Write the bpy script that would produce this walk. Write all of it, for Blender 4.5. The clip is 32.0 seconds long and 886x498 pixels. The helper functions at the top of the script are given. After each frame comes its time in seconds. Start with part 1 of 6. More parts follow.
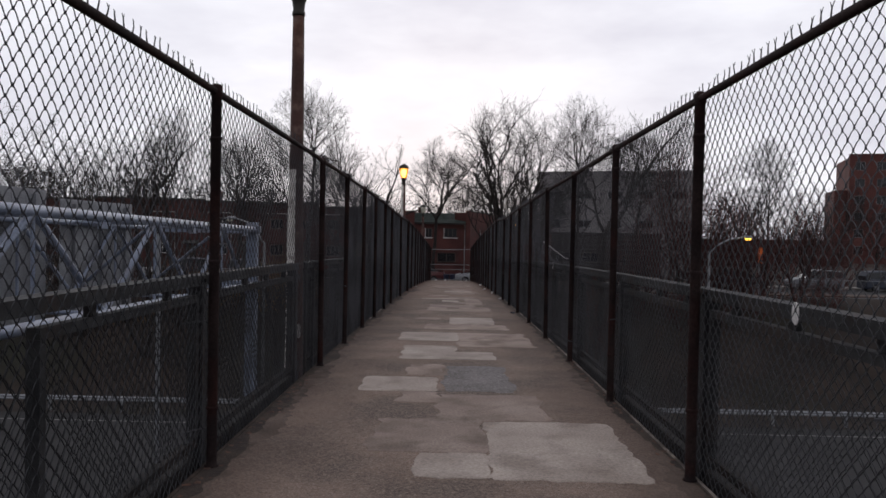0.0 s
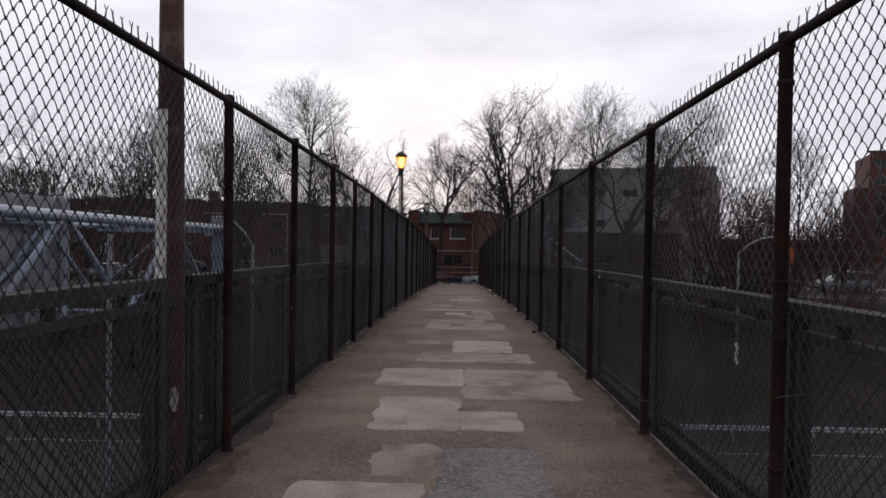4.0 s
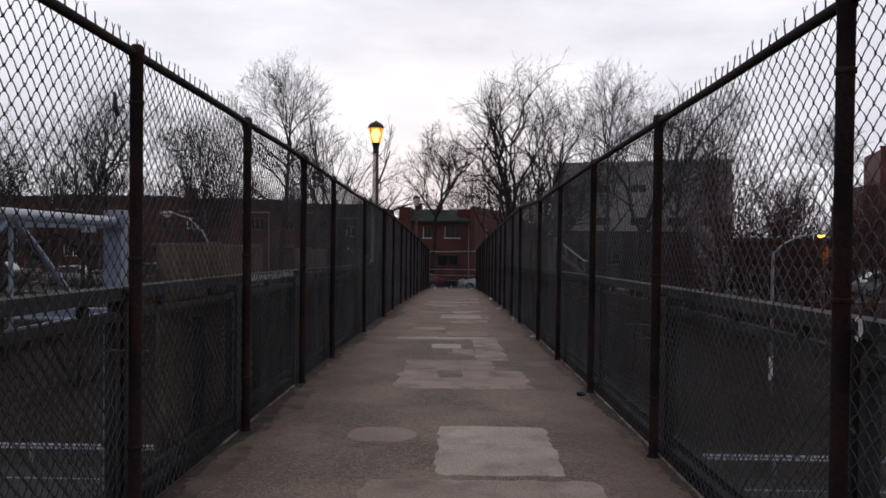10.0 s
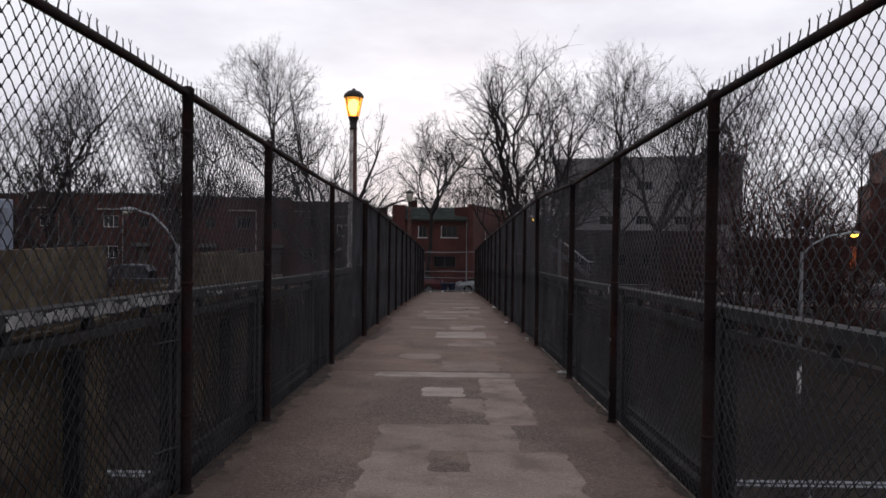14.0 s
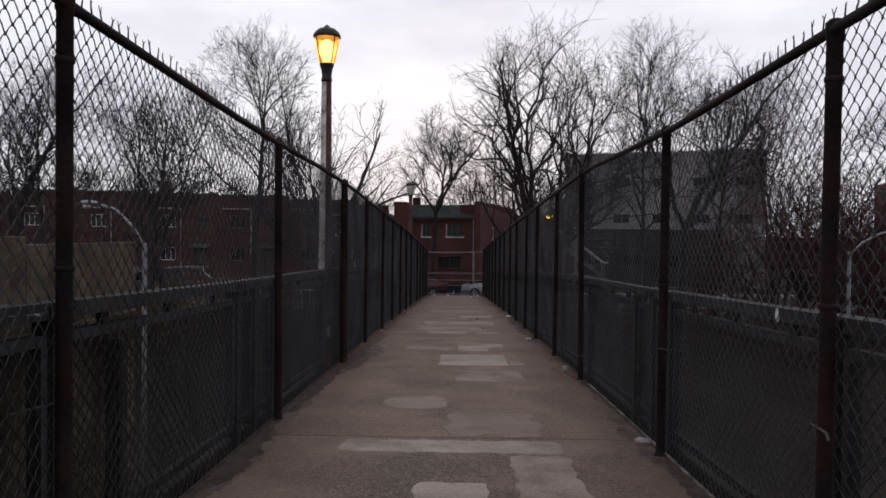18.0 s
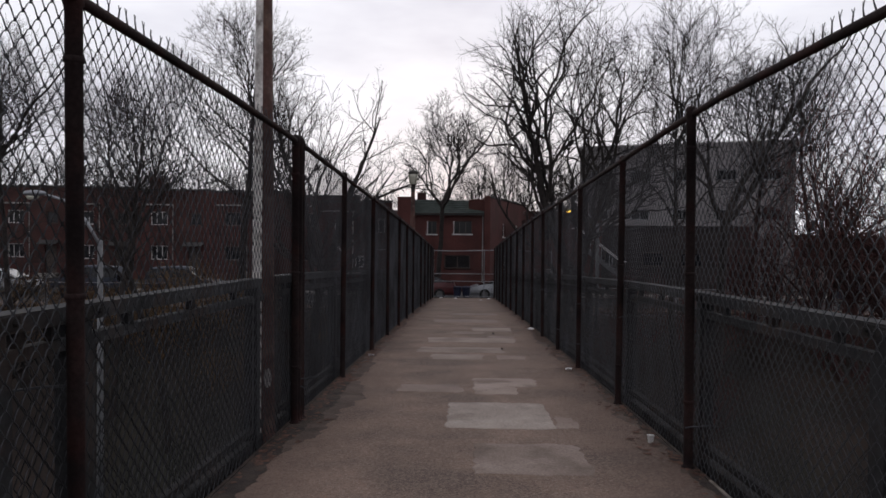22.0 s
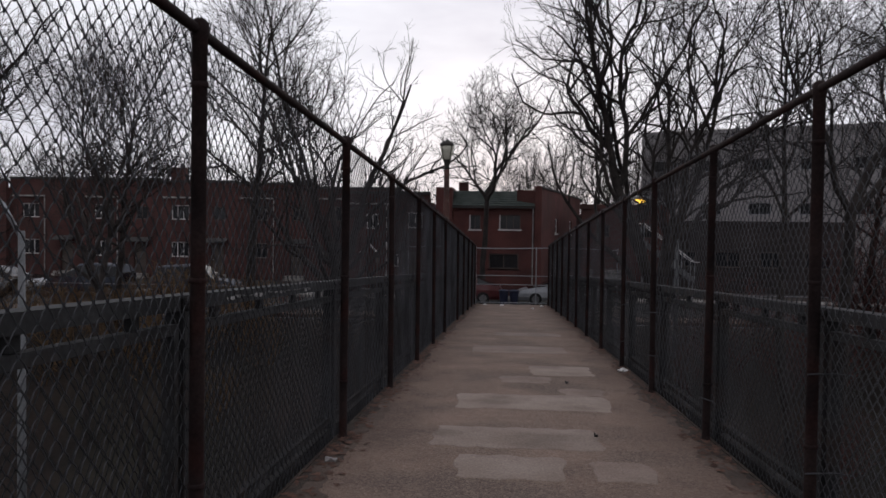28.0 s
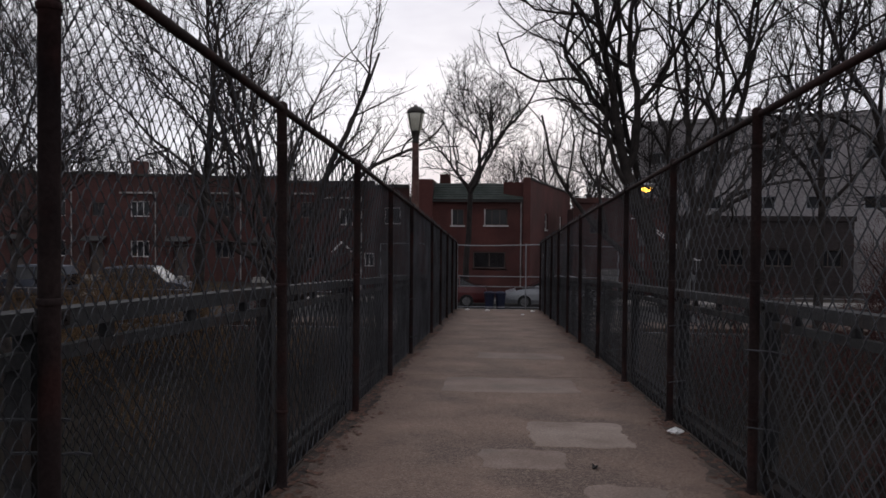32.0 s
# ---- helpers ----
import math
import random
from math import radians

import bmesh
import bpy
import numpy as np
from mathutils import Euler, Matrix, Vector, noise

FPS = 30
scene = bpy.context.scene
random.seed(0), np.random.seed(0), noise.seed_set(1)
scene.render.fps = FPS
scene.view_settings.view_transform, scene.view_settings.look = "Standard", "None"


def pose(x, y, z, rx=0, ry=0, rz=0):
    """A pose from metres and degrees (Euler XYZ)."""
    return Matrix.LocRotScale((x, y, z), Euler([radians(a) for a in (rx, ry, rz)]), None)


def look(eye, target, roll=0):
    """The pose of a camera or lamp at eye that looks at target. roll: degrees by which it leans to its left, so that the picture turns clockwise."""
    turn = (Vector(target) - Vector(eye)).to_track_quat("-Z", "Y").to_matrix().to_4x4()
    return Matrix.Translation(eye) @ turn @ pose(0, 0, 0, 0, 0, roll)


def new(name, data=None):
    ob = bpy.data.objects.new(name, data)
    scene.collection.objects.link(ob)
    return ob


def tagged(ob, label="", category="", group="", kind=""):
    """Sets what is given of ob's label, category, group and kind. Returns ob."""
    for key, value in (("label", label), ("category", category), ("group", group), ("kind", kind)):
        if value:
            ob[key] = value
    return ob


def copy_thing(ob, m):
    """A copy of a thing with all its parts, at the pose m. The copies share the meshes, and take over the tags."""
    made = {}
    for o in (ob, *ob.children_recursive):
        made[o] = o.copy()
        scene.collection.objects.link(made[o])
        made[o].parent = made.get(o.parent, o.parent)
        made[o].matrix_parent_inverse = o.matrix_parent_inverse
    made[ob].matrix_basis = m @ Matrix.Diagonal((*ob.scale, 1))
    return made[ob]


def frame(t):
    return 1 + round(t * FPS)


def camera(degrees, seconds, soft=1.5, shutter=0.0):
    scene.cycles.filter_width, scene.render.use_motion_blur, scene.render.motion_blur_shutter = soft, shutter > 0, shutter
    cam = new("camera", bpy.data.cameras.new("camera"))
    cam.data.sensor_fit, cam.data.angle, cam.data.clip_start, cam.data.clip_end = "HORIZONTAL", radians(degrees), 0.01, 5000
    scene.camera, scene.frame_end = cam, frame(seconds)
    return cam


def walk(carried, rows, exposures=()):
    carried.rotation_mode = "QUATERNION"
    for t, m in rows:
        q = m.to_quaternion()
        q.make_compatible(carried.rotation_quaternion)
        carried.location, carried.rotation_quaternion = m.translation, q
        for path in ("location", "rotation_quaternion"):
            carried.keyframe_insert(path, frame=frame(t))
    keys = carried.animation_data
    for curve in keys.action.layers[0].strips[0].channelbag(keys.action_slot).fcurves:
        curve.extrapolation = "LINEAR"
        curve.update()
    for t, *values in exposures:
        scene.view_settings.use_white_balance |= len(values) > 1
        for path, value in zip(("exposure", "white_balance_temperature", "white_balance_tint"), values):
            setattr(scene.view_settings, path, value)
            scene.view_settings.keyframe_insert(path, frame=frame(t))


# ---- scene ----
cam = camera(60.5, 32.0, soft=1.6)
# seconds, place in metres, pitch, roll and yaw in degrees
PATH = [
    (0, -0.010, 0.000, 1.418, -1.31, -1.09, 0.61),
    (0.5, 0.003, 0.472, 1.417, -1.29, -0.95, 0.92),
    (1, -0.030, 0.939, 1.413, -1.29, -1.01, 1.22),
    (1.5, -0.022, 1.354, 1.386, -1.28, -1.00, 1.48),
    (2, 0.011, 1.776, 1.382, -1.28, -0.90, 1.47),
    (2.5, -0.017, 2.247, 1.389, -1.26, -0.95, 1.36),
    (3, 0.008, 2.709, 1.378, -1.26, -0.92, 1.36),
    (3.5, 0.036, 3.106, 1.353, -1.21, -0.87, 1.26),
    (5.5, 0.108, 4.824, 1.338, -1.25, -0.83, 1.08),
    (6, 0.118, 5.262, 1.340, -1.22, -0.85, 0.89),
    (6.5, 0.068, 5.701, 1.321, -1.24, -0.86, 1.20),
    (7, 0.018, 6.151, 1.312, -1.28, -0.89, 1.51),
    (7.5, 0.059, 6.622, 1.323, -1.28, -0.78, 1.70),
    (8, 0.052, 7.079, 1.309, -1.23, -0.83, 1.60),
    (8.5, 0.057, 7.507, 1.284, -1.23, -0.77, 1.41),
    (9, 0.112, 7.940, 1.295, -1.23, -0.65, 1.23),
    (9.5, 0.111, 8.409, 1.283, -1.21, -0.69, 1.04),
    (10, 0.098, 8.826, 1.256, -1.21, -0.69, 0.87),
    (10.5, 0.089, 9.225, 1.271, -1.19, -0.65, 1.00),
    (11, 0.027, 9.686, 1.276, -1.20, -0.69, 1.27),
    (11.5, 0.013, 10.089, 1.250, -1.19, -0.69, 1.18),
    (12, 0.028, 10.483, 1.250, -1.19, -0.64, 1.23),
    (12.5, 0.013, 10.929, 1.244, -1.22, -0.70, 1.10),
    (13, 0.057, 11.382, 1.229, -1.21, -0.62, 0.92),
    (13.5, 0.092, 11.779, 1.213, -1.22, -0.49, 0.78),
    (14, 0.067, 12.221, 1.219, -1.22, -0.69, 0.61),
    (14.5, 0.094, 12.679, 1.209, -1.22, -0.64, 0.59),
    (16.5, 0.060, 14.324, 1.088, -1.17, -0.65, 1.22),
    (17, 0.022, 14.783, 1.080, -1.20, -0.72, 1.19),
    (17.5, 0.043, 15.234, 1.092, -1.19, -0.57, 1.12),
    (18, 0.013, 15.676, 1.077, -1.14, -0.64, 0.97),
    (18.5, -0.038, 16.089, 1.051, -1.15, -0.64, 0.86),
    (19, -0.070, 16.506, 1.062, -1.16, -0.58, 1.18),
    (19.5, -0.128, 16.945, 1.064, -1.19, -0.63, 1.48),
    (20, -0.148, 17.365, 1.025, -1.21, -0.72, 1.48),
    (20.5, -0.148, 17.811, 1.029, -1.21, -0.69, 1.74),
    (21, -0.153, 18.286, 1.033, -1.25, -0.70, 1.86),
    (21.5, -0.093, 18.790, 1.014, -1.26, -0.60, 1.68),
    (22, -0.067, 19.248, 0.984, -1.25, -0.54, 1.48),
    (22.5, -0.050, 19.709, 0.986, -1.29, -0.53, 1.27),
    (23, -0.008, 20.182, 0.979, -1.28, -0.45, 1.03),
    (23.5, -0.033, 20.643, 1.014, -1.37, -0.51, 1.20),
    (24, -0.038, 21.113, 0.986, -1.36, -0.54, 1.49),
    (24.5, -0.055, 21.601, 0.969, -1.39, -0.51, 2.13),
    (25, -0.141, 22.124, 0.971, -1.42, -0.56, 2.88),
    (25.5, -0.174, 22.613, 0.961, -1.41, -0.55, 3.67),
    (27.5, -0.228, 24.458, 0.827, -1.37, -0.78, 5.18),
    (28, -0.164, 24.962, 0.811, -1.41, -0.71, 4.90),
    (28.5, -0.116, 25.414, 0.792, -1.39, -0.67, 3.71),
    (29, -0.086, 25.884, 0.776, -1.39, -0.70, 2.46),
    (29.5, -0.043, 26.337, 0.795, -1.43, -0.60, 2.17),
    (30, -0.069, 26.808, 0.753, -1.42, -0.67, 2.42),
    (30.5, -0.111, 27.279, 0.706, -1.41, -0.70, 2.76),
    (31, -0.128, 27.750, 0.701, -1.46, -0.55, 3.11),
    (31.5, -0.173, 28.254, 0.683, -1.46, -0.52, 3.47),
    (32, -0.158, 28.737, 0.655, -1.46, -0.49, 3.84),
]
walk(cam, [(t, pose(x, y, z, 90 + pitch, roll, yaw)) for t, x, y, z, pitch, roll, yaw in PATH])

# ---- sky and sun: an overcast dusk, brightest ahead along the bridge ----
world = bpy.data.worlds.new("overcast_dusk")
scene.world = world
world.use_nodes = True
wn, wl = world.node_tree.nodes, world.node_tree.links
wn.clear()
w_out = wn.new("ShaderNodeOutputWorld")
w_bg = wn.new("ShaderNodeBackground")
w_sky = wn.new("ShaderNodeTexSky")
w_sky.sky_type = "NISHITA"
w_sky.sun_disc = False
w_sky.sun_elevation = radians(7)
w_sky.sun_rotation = radians(0)
w_sky.air_density, w_sky.dust_density = 1.0, 2.0
w_dim = wn.new("ShaderNodeVectorMath")
w_dim.operation = "SCALE"
w_dim.inputs["Scale"].default_value = 0.09
w_co = wn.new("ShaderNodeTexCoord")
w_map = wn.new("ShaderNodeMapping")
w_map.inputs["Scale"].default_value = (1.6, 1.6, 5.0)
w_noise = wn.new("ShaderNodeTexNoise")
w_noise.inputs["Scale"].default_value = 1.7
w_noise.inputs["Detail"].default_value = 5.0
w_noise.inputs["Roughness"].default_value = 0.55
w_ramp = wn.new("ShaderNodeValToRGB")
w_ramp.color_ramp.elements[0].position = 0.34
w_ramp.color_ramp.elements[0].color = (0.71, 0.705, 0.80, 1)
w_ramp.color_ramp.elements[1].position = 0.60
w_ramp.color_ramp.elements[1].color = (0.925, 0.925, 1.0, 1)
w_sep = wn.new("ShaderNodeSeparateXYZ")
w_grad = wn.new("ShaderNodeMapRange")
w_grad.inputs["From Min"].default_value = 0.2
w_grad.inputs["From Max"].default_value = 0.97
w_grad.inputs["To Min"].default_value = 0.64
w_grad.inputs["To Max"].default_value = 1.0
w_mul = wn.new("ShaderNodeVectorMath")
w_mul.operation = "SCALE"
w_mix = wn.new("ShaderNodeMix")
w_mix.data_type = "RGBA"
w_mix.inputs["Factor"].default_value = 0.97
wl.new(w_sky.outputs[0], w_dim.inputs[0])
wl.new(w_co.outputs["Generated"], w_map.inputs["Vector"])
wl.new(w_map.outputs[0], w_noise.inputs["Vector"])
wl.new(w_noise.outputs["Fac"], w_ramp.inputs["Fac"])
wl.new(w_co.outputs["Generated"], w_sep.inputs[0])
wl.new(w_sep.outputs["Y"], w_grad.inputs["Value"])
wl.new(w_ramp.outputs["Color"], w_mul.inputs[0])
wl.new(w_grad.outputs[0], w_mul.inputs["Scale"])
wl.new(w_dim.outputs[0], w_mix.inputs["A"])
wl.new(w_mul.outputs[0], w_mix.inputs["B"])
wl.new(w_mix.outputs["Result"], w_bg.inputs["Color"])
w_bg.inputs["Strength"].default_value = 1.08
wl.new(w_bg.outputs[0], w_out.inputs["Surface"])

sun = new("sun", bpy.data.lights.new("sun", "SUN"))
sun.data.energy, sun.data.angle, sun.data.color = 0.5, radians(40), (1.0, 0.97, 0.96)
sun.matrix_world = look((0, 100, 25), (0, 0, 0))


# ---- materials ----
def mat(name, dark, light, scale=2.0, fine=40.0, rough=0.8, metal=0.0, bump=0.15, stain=None, stain_scale=0.7, stain_amount=0.5, vary=0.0, spec=0.35, stain_from=0.5):
    """A surface of two tones mixed by broad noise, broken up by fine grain, with stains of a third tone."""
    m = bpy.data.materials.new(name)
    m.use_nodes = True
    nt = m.node_tree
    n, l = nt.nodes, nt.links
    b = n["Principled BSDF"]
    geo = n.new("ShaderNodeNewGeometry")

    def tex(s, detail=4.0):
        t = n.new("ShaderNodeTexNoise")
        t.inputs["Scale"].default_value = s
        t.inputs["Detail"].default_value = detail
        l.new(geo.outputs["Position"], t.inputs["Vector"])
        return t

    big, small = tex(scale, 6.0), tex(fine, 3.0)
    ramp = n.new("ShaderNodeMapRange")
    ramp.inputs["From Min"].default_value, ramp.inputs["From Max"].default_value = 0.35, 0.65
    l.new(big.outputs["Fac"], ramp.inputs["Value"])
    mix = n.new("ShaderNodeMix")
    mix.data_type = "RGBA"
    mix.inputs["A"].default_value, mix.inputs["B"].default_value = (*dark, 1), (*light, 1)
    l.new(ramp.outputs[0], mix.inputs["Factor"])
    colour = mix.outputs["Result"]
    if stain:
        st = tex(stain_scale, 5.0)
        r2 = n.new("ShaderNodeMapRange")
        r2.inputs["From Min"].default_value, r2.inputs["From Max"].default_value = stain_from, stain_from + 0.18
        r2.inputs["To Max"].default_value = stain_amount
        l.new(st.outputs["Fac"], r2.inputs["Value"])
        m2 = n.new("ShaderNodeMix")
        m2.data_type = "RGBA"
        m2.inputs["B"].default_value = (*stain, 1)
        l.new(r2.outputs[0], m2.inputs["Factor"])
        l.new(colour, m2.inputs["A"])
        colour = m2.outputs["Result"]
    grain = n.new("ShaderNodeMapRange")
    grain.inputs["From Min"].default_value, grain.inputs["From Max"].default_value = 0.25, 0.75
    grain.inputs["To Min"].default_value, grain.inputs["To Max"].default_value = 0.72, 1.28
    l.new(small.outputs["Fac"], grain.inputs["Value"])
    hsv = n.new("ShaderNodeHueSaturation")
    l.new(colour, hsv.inputs["Color"])
    if vary:
        info = n.new("ShaderNodeObjectInfo")
        v = n.new("ShaderNodeMapRange")
        v.inputs["To Min"].default_value, v.inputs["To Max"].default_value = 1 - vary, 1 + vary
        l.new(info.outputs["Random"], v.inputs["Value"])
        mu = n.new("ShaderNodeMath")
        mu.operation = "MULTIPLY"
        l.new(grain.outputs[0], mu.inputs[0])
        l.new(v.outputs[0], mu.inputs[1])
        l.new(mu.outputs[0], hsv.inputs["Value"])
    else:
        l.new(grain.outputs[0], hsv.inputs["Value"])
    l.new(hsv.outputs[0], b.inputs["Base Color"])
    b.inputs["Roughness"].default_value, b.inputs["Metallic"].default_value = rough, metal
    b.inputs["Specular IOR Level"].default_value = spec
    if bump:
        bp = n.new("ShaderNodeBump")
        bp.inputs["Strength"].default_value, bp.inputs["Distance"].default_value = bump, 0.01
        l.new(small.outputs["Fac"], bp.inputs["Height"])
        l.new(bp.outputs[0], b.inputs["Normal"])
    return m


def glow(name, colour, strength):
    m = bpy.data.materials.new(name)
    m.use_nodes = True
    b = m.node_tree.nodes["Principled BSDF"]
    b.inputs["Base Color"].default_value = (*colour, 1)
    b.inputs["Emission Color"].default_value = (*colour, 1)
    b.inputs["Emission Strength"].default_value = strength
    b.inputs["Roughness"].default_value = 0.4
    return m


def speckled(m, scale, amount, dark, light):
    """Adds aggregate: small stones of two tones showing through the surface of material m."""
    n, l = m.node_tree.nodes, m.node_tree.links
    b = n["Principled BSDF"]
    src = b.inputs["Base Color"].links[0].from_socket
    geo = n.new("ShaderNodeNewGeometry")
    vo = n.new("ShaderNodeTexVoronoi")
    vo.inputs["Scale"].default_value = scale
    l.new(geo.outputs["Position"], vo.inputs["Vector"])
    sep = n.new("ShaderNodeSeparateColor")
    l.new(vo.outputs["Color"], sep.inputs[0])
    stone = n.new("ShaderNodeMix")
    stone.data_type = "RGBA"
    stone.inputs["A"].default_value, stone.inputs["B"].default_value = (*dark, 1), (*light, 1)
    l.new(sep.outputs[0], stone.inputs["Factor"])
    mask = n.new("ShaderNodeMath")
    mask.operation = "MULTIPLY"
    mask.inputs[1].default_value = amount
    l.new(sep.outputs[1], mask.inputs[0])
    mix = n.new("ShaderNodeMix")
    mix.data_type = "RGBA"
    l.new(mask.outputs[0], mix.inputs["Factor"])
    l.new(src, mix.inputs["A"])
    l.new(stone.outputs["Result"], mix.inputs["B"])
    l.new(mix.outputs["Result"], b.inputs["Base Color"])
    return m


def silt_and_shade(m, edge_tone, from_x, to_x):
    """Silt that rain has washed towards both edges of the walkway, with shade beside the fences painted in, in uneven
    tongues.
    """
    n, l = m.node_tree.nodes, m.node_tree.links
    b = n["Principled BSDF"]
    src = b.inputs["Base Color"].links[0].from_socket
    geo, sep = n.new("ShaderNodeNewGeometry"), n.new("ShaderNodeSeparateXYZ")
    l.new(geo.outputs["Position"], sep.inputs[0])
    off = n.new("ShaderNodeMath")
    off.operation = "ABSOLUTE"
    l.new(sep.outputs["X"], off.inputs[0])
    total = off.outputs[0]
    for scale, amount in ((0.8, 0.9), (3.5, 0.45), (16.0, 0.25)):
        tex = n.new("ShaderNodeTexNoise")
        tex.inputs["Scale"].default_value, tex.inputs["Detail"].default_value = scale, 5.0
        l.new(geo.outputs["Position"], tex.inputs["Vector"])
        add = n.new("ShaderNodeMath")
        add.operation = "MULTIPLY_ADD"
        add.inputs[1].default_value = amount
        l.new(tex.outputs["Fac"], add.inputs[0])
        l.new(total, add.inputs[2])
        total = add.outputs[0]
    ramp = n.new("ShaderNodeMapRange")
    ramp.inputs["From Min"].default_value, ramp.inputs["From Max"].default_value = from_x + 0.8, to_x + 0.8
    ramp.inputs["To Max"].default_value = 0.85
    l.new(total, ramp.inputs["Value"])
    mix = n.new("ShaderNodeMix")
    mix.data_type = "RGBA"
    mix.inputs["B"].default_value = (*edge_tone, 1)
    l.new(ramp.outputs[0], mix.inputs["Factor"])
    l.new(src, mix.inputs["A"])
    l.new(mix.outputs["Result"], b.inputs["Base Color"])
    return m


M_WALK = speckled(speckled(mat("worn_concrete", (0.146, 0.092, 0.068), (0.257, 0.177, 0.138), 1.3, 60, 0.92, bump=1.0, stain=(0.068, 0.045, 0.036), stain_scale=1.1, stain_amount=0.95, stain_from=0.42), 62, 0.55, (0.05, 0.036, 0.03), (0.38, 0.30, 0.25)), 150, 0.62, (0.035, 0.026, 0.022), (0.36, 0.285, 0.235))
# the edge tone holds washed-in soil and the shade beside the fences
silt_and_shade(M_WALK, (0.088, 0.056, 0.043), 0.75, 1.65)
M_WALK_BROWN = speckled(speckled(mat("worn_brown_concrete", (0.143, 0.088, 0.065), (0.243, 0.159, 0.121), 1.6, 60, 0.92, bump=1.0, stain=(0.075, 0.047, 0.037), stain_scale=1.2, stain_amount=0.9, stain_from=0.45), 62, 0.5, (0.07, 0.048, 0.038), (0.40, 0.31, 0.25)), 150, 0.55, (0.045, 0.031, 0.026), (0.37, 0.285, 0.235))
silt_and_shade(M_WALK_BROWN, (0.095, 0.057, 0.043), 0.8, 1.7)
M_ALU = mat("dull_aluminium_sheet", (0.16, 0.165, 0.18), (0.23, 0.235, 0.25), 1.2, 30, 0.6, metal=0.2, stain=(0.13, 0.125, 0.125), stain_scale=1.5, stain_amount=0.5)
M_PATCH = mat("repair_mortar", (0.31, 0.255, 0.22), (0.41, 0.348, 0.305), 1.7, 60, 0.9, bump=0.25, stain=(0.20, 0.16, 0.135), stain_scale=2.4, stain_amount=0.7, vary=0.07, stain_from=0.48)
M_PATCH_OLD = mat("aged_mortar", (0.2, 0.147, 0.121), (0.268, 0.207, 0.174), 2.0, 60, 0.92, bump=0.35, stain=(0.16, 0.13, 0.11), stain_scale=1.8, stain_amount=0.6, vary=0.08)
M_PATCH_WORN = mat("thin_worn_mortar", (0.225, 0.172, 0.142), (0.295, 0.235, 0.199), 1.8, 60, 0.92, bump=0.4, stain=(0.14, 0.104, 0.085), stain_scale=1.9, stain_amount=0.7, vary=0.06)
M_AGGREGATE = speckled(mat("bared_aggregate", (0.125, 0.11, 0.106), (0.2, 0.18, 0.174), 1.8, 50, 0.92, bump=0.8, stain=(0.08, 0.066, 0.06), stain_scale=2.2, stain_amount=0.7), 48, 0.6, (0.05, 0.044, 0.044), (0.35, 0.325, 0.32))
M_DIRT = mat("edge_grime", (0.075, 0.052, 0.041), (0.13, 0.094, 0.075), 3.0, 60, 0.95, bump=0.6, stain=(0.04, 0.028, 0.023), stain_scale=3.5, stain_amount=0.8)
M_PATCH_MID = mat("worn_mortar", (0.235, 0.178, 0.148), (0.315, 0.248, 0.212), 1.8, 60, 0.92, bump=0.3, stain=(0.145, 0.105, 0.084), stain_scale=2.6, stain_amount=0.8, vary=0.10, stain_from=0.48)
M_FLAKE = mat("flaking_pale_paint", (0.10, 0.10, 0.10), (0.42, 0.41, 0.40), 14, 60, 0.8, bump=0.3, stain=(0.04, 0.04, 0.04), stain_scale=16, stain_amount=0.9)
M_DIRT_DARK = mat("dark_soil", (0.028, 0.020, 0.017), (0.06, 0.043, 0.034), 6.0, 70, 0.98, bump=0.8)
M_KERB = mat("kerb_concrete", (0.22, 0.20, 0.18), (0.34, 0.31, 0.28), 2.0, 40, 0.9)
M_EDGE = mat("dirty_edge_steel", (0.07, 0.056, 0.048), (0.30, 0.255, 0.225), 7.0, 40, 0.85, bump=0.4, stain=(0.05, 0.036, 0.03), stain_scale=1.9, stain_amount=0.95, stain_from=0.44)
M_DULL = mat("dull_brown_frame_paint", (0.09, 0.075, 0.07), (0.15, 0.125, 0.115), 2, 30, 0.6)
M_POST = mat("rusty_brown_paint", (0.016, 0.0118, 0.0122), (0.035, 0.024, 0.023), 3.0, 60, 0.85, bump=0.3, stain=(0.048, 0.018, 0.015), stain_scale=4.0, stain_amount=0.5, spec=0.08)
M_RAIL = mat("dark_green_grey_paint", (0.020, 0.0206, 0.022), (0.041, 0.0415, 0.043), 2.5, 50, 0.8, spec=0.22, bump=0.25, stain=(0.05, 0.03, 0.022), stain_scale=3.0, stain_amount=0.55)
M_SOOT = mat("grimy_dark_paint", (0.016, 0.0152, 0.0155), (0.034, 0.031, 0.030), 4.0, 60, 0.9, bump=0.4, stain=(0.035, 0.024, 0.019), stain_scale=5.0, stain_amount=0.6, spec=0.12)
M_WIRE = mat("weathered_wire", (0.034, 0.0343, 0.038), (0.074, 0.0745, 0.083), 1.5, 90, 0.7, metal=0.0, bump=0.0, spec=0.25)
M_WIRE_LOW = mat("dull_infill_wire", (0.021, 0.0217, 0.023), (0.045, 0.046, 0.0485), 1.5, 90, 0.7, metal=0.1, bump=0.0)
M_TIE = mat("bright_tie_wire", (0.22, 0.22, 0.23), (0.46, 0.46, 0.47), 9, 80, 0.4, metal=0.6, bump=0.0)
M_LAMPPOLE = mat("flaking_pole_paint", (0.040, 0.020, 0.017), (0.085, 0.040, 0.033), 2.0, 40, 0.7, bump=0.3, stain=(0.20, 0.15, 0.13), stain_scale=7.0, stain_amount=0.35, spec=0.2)
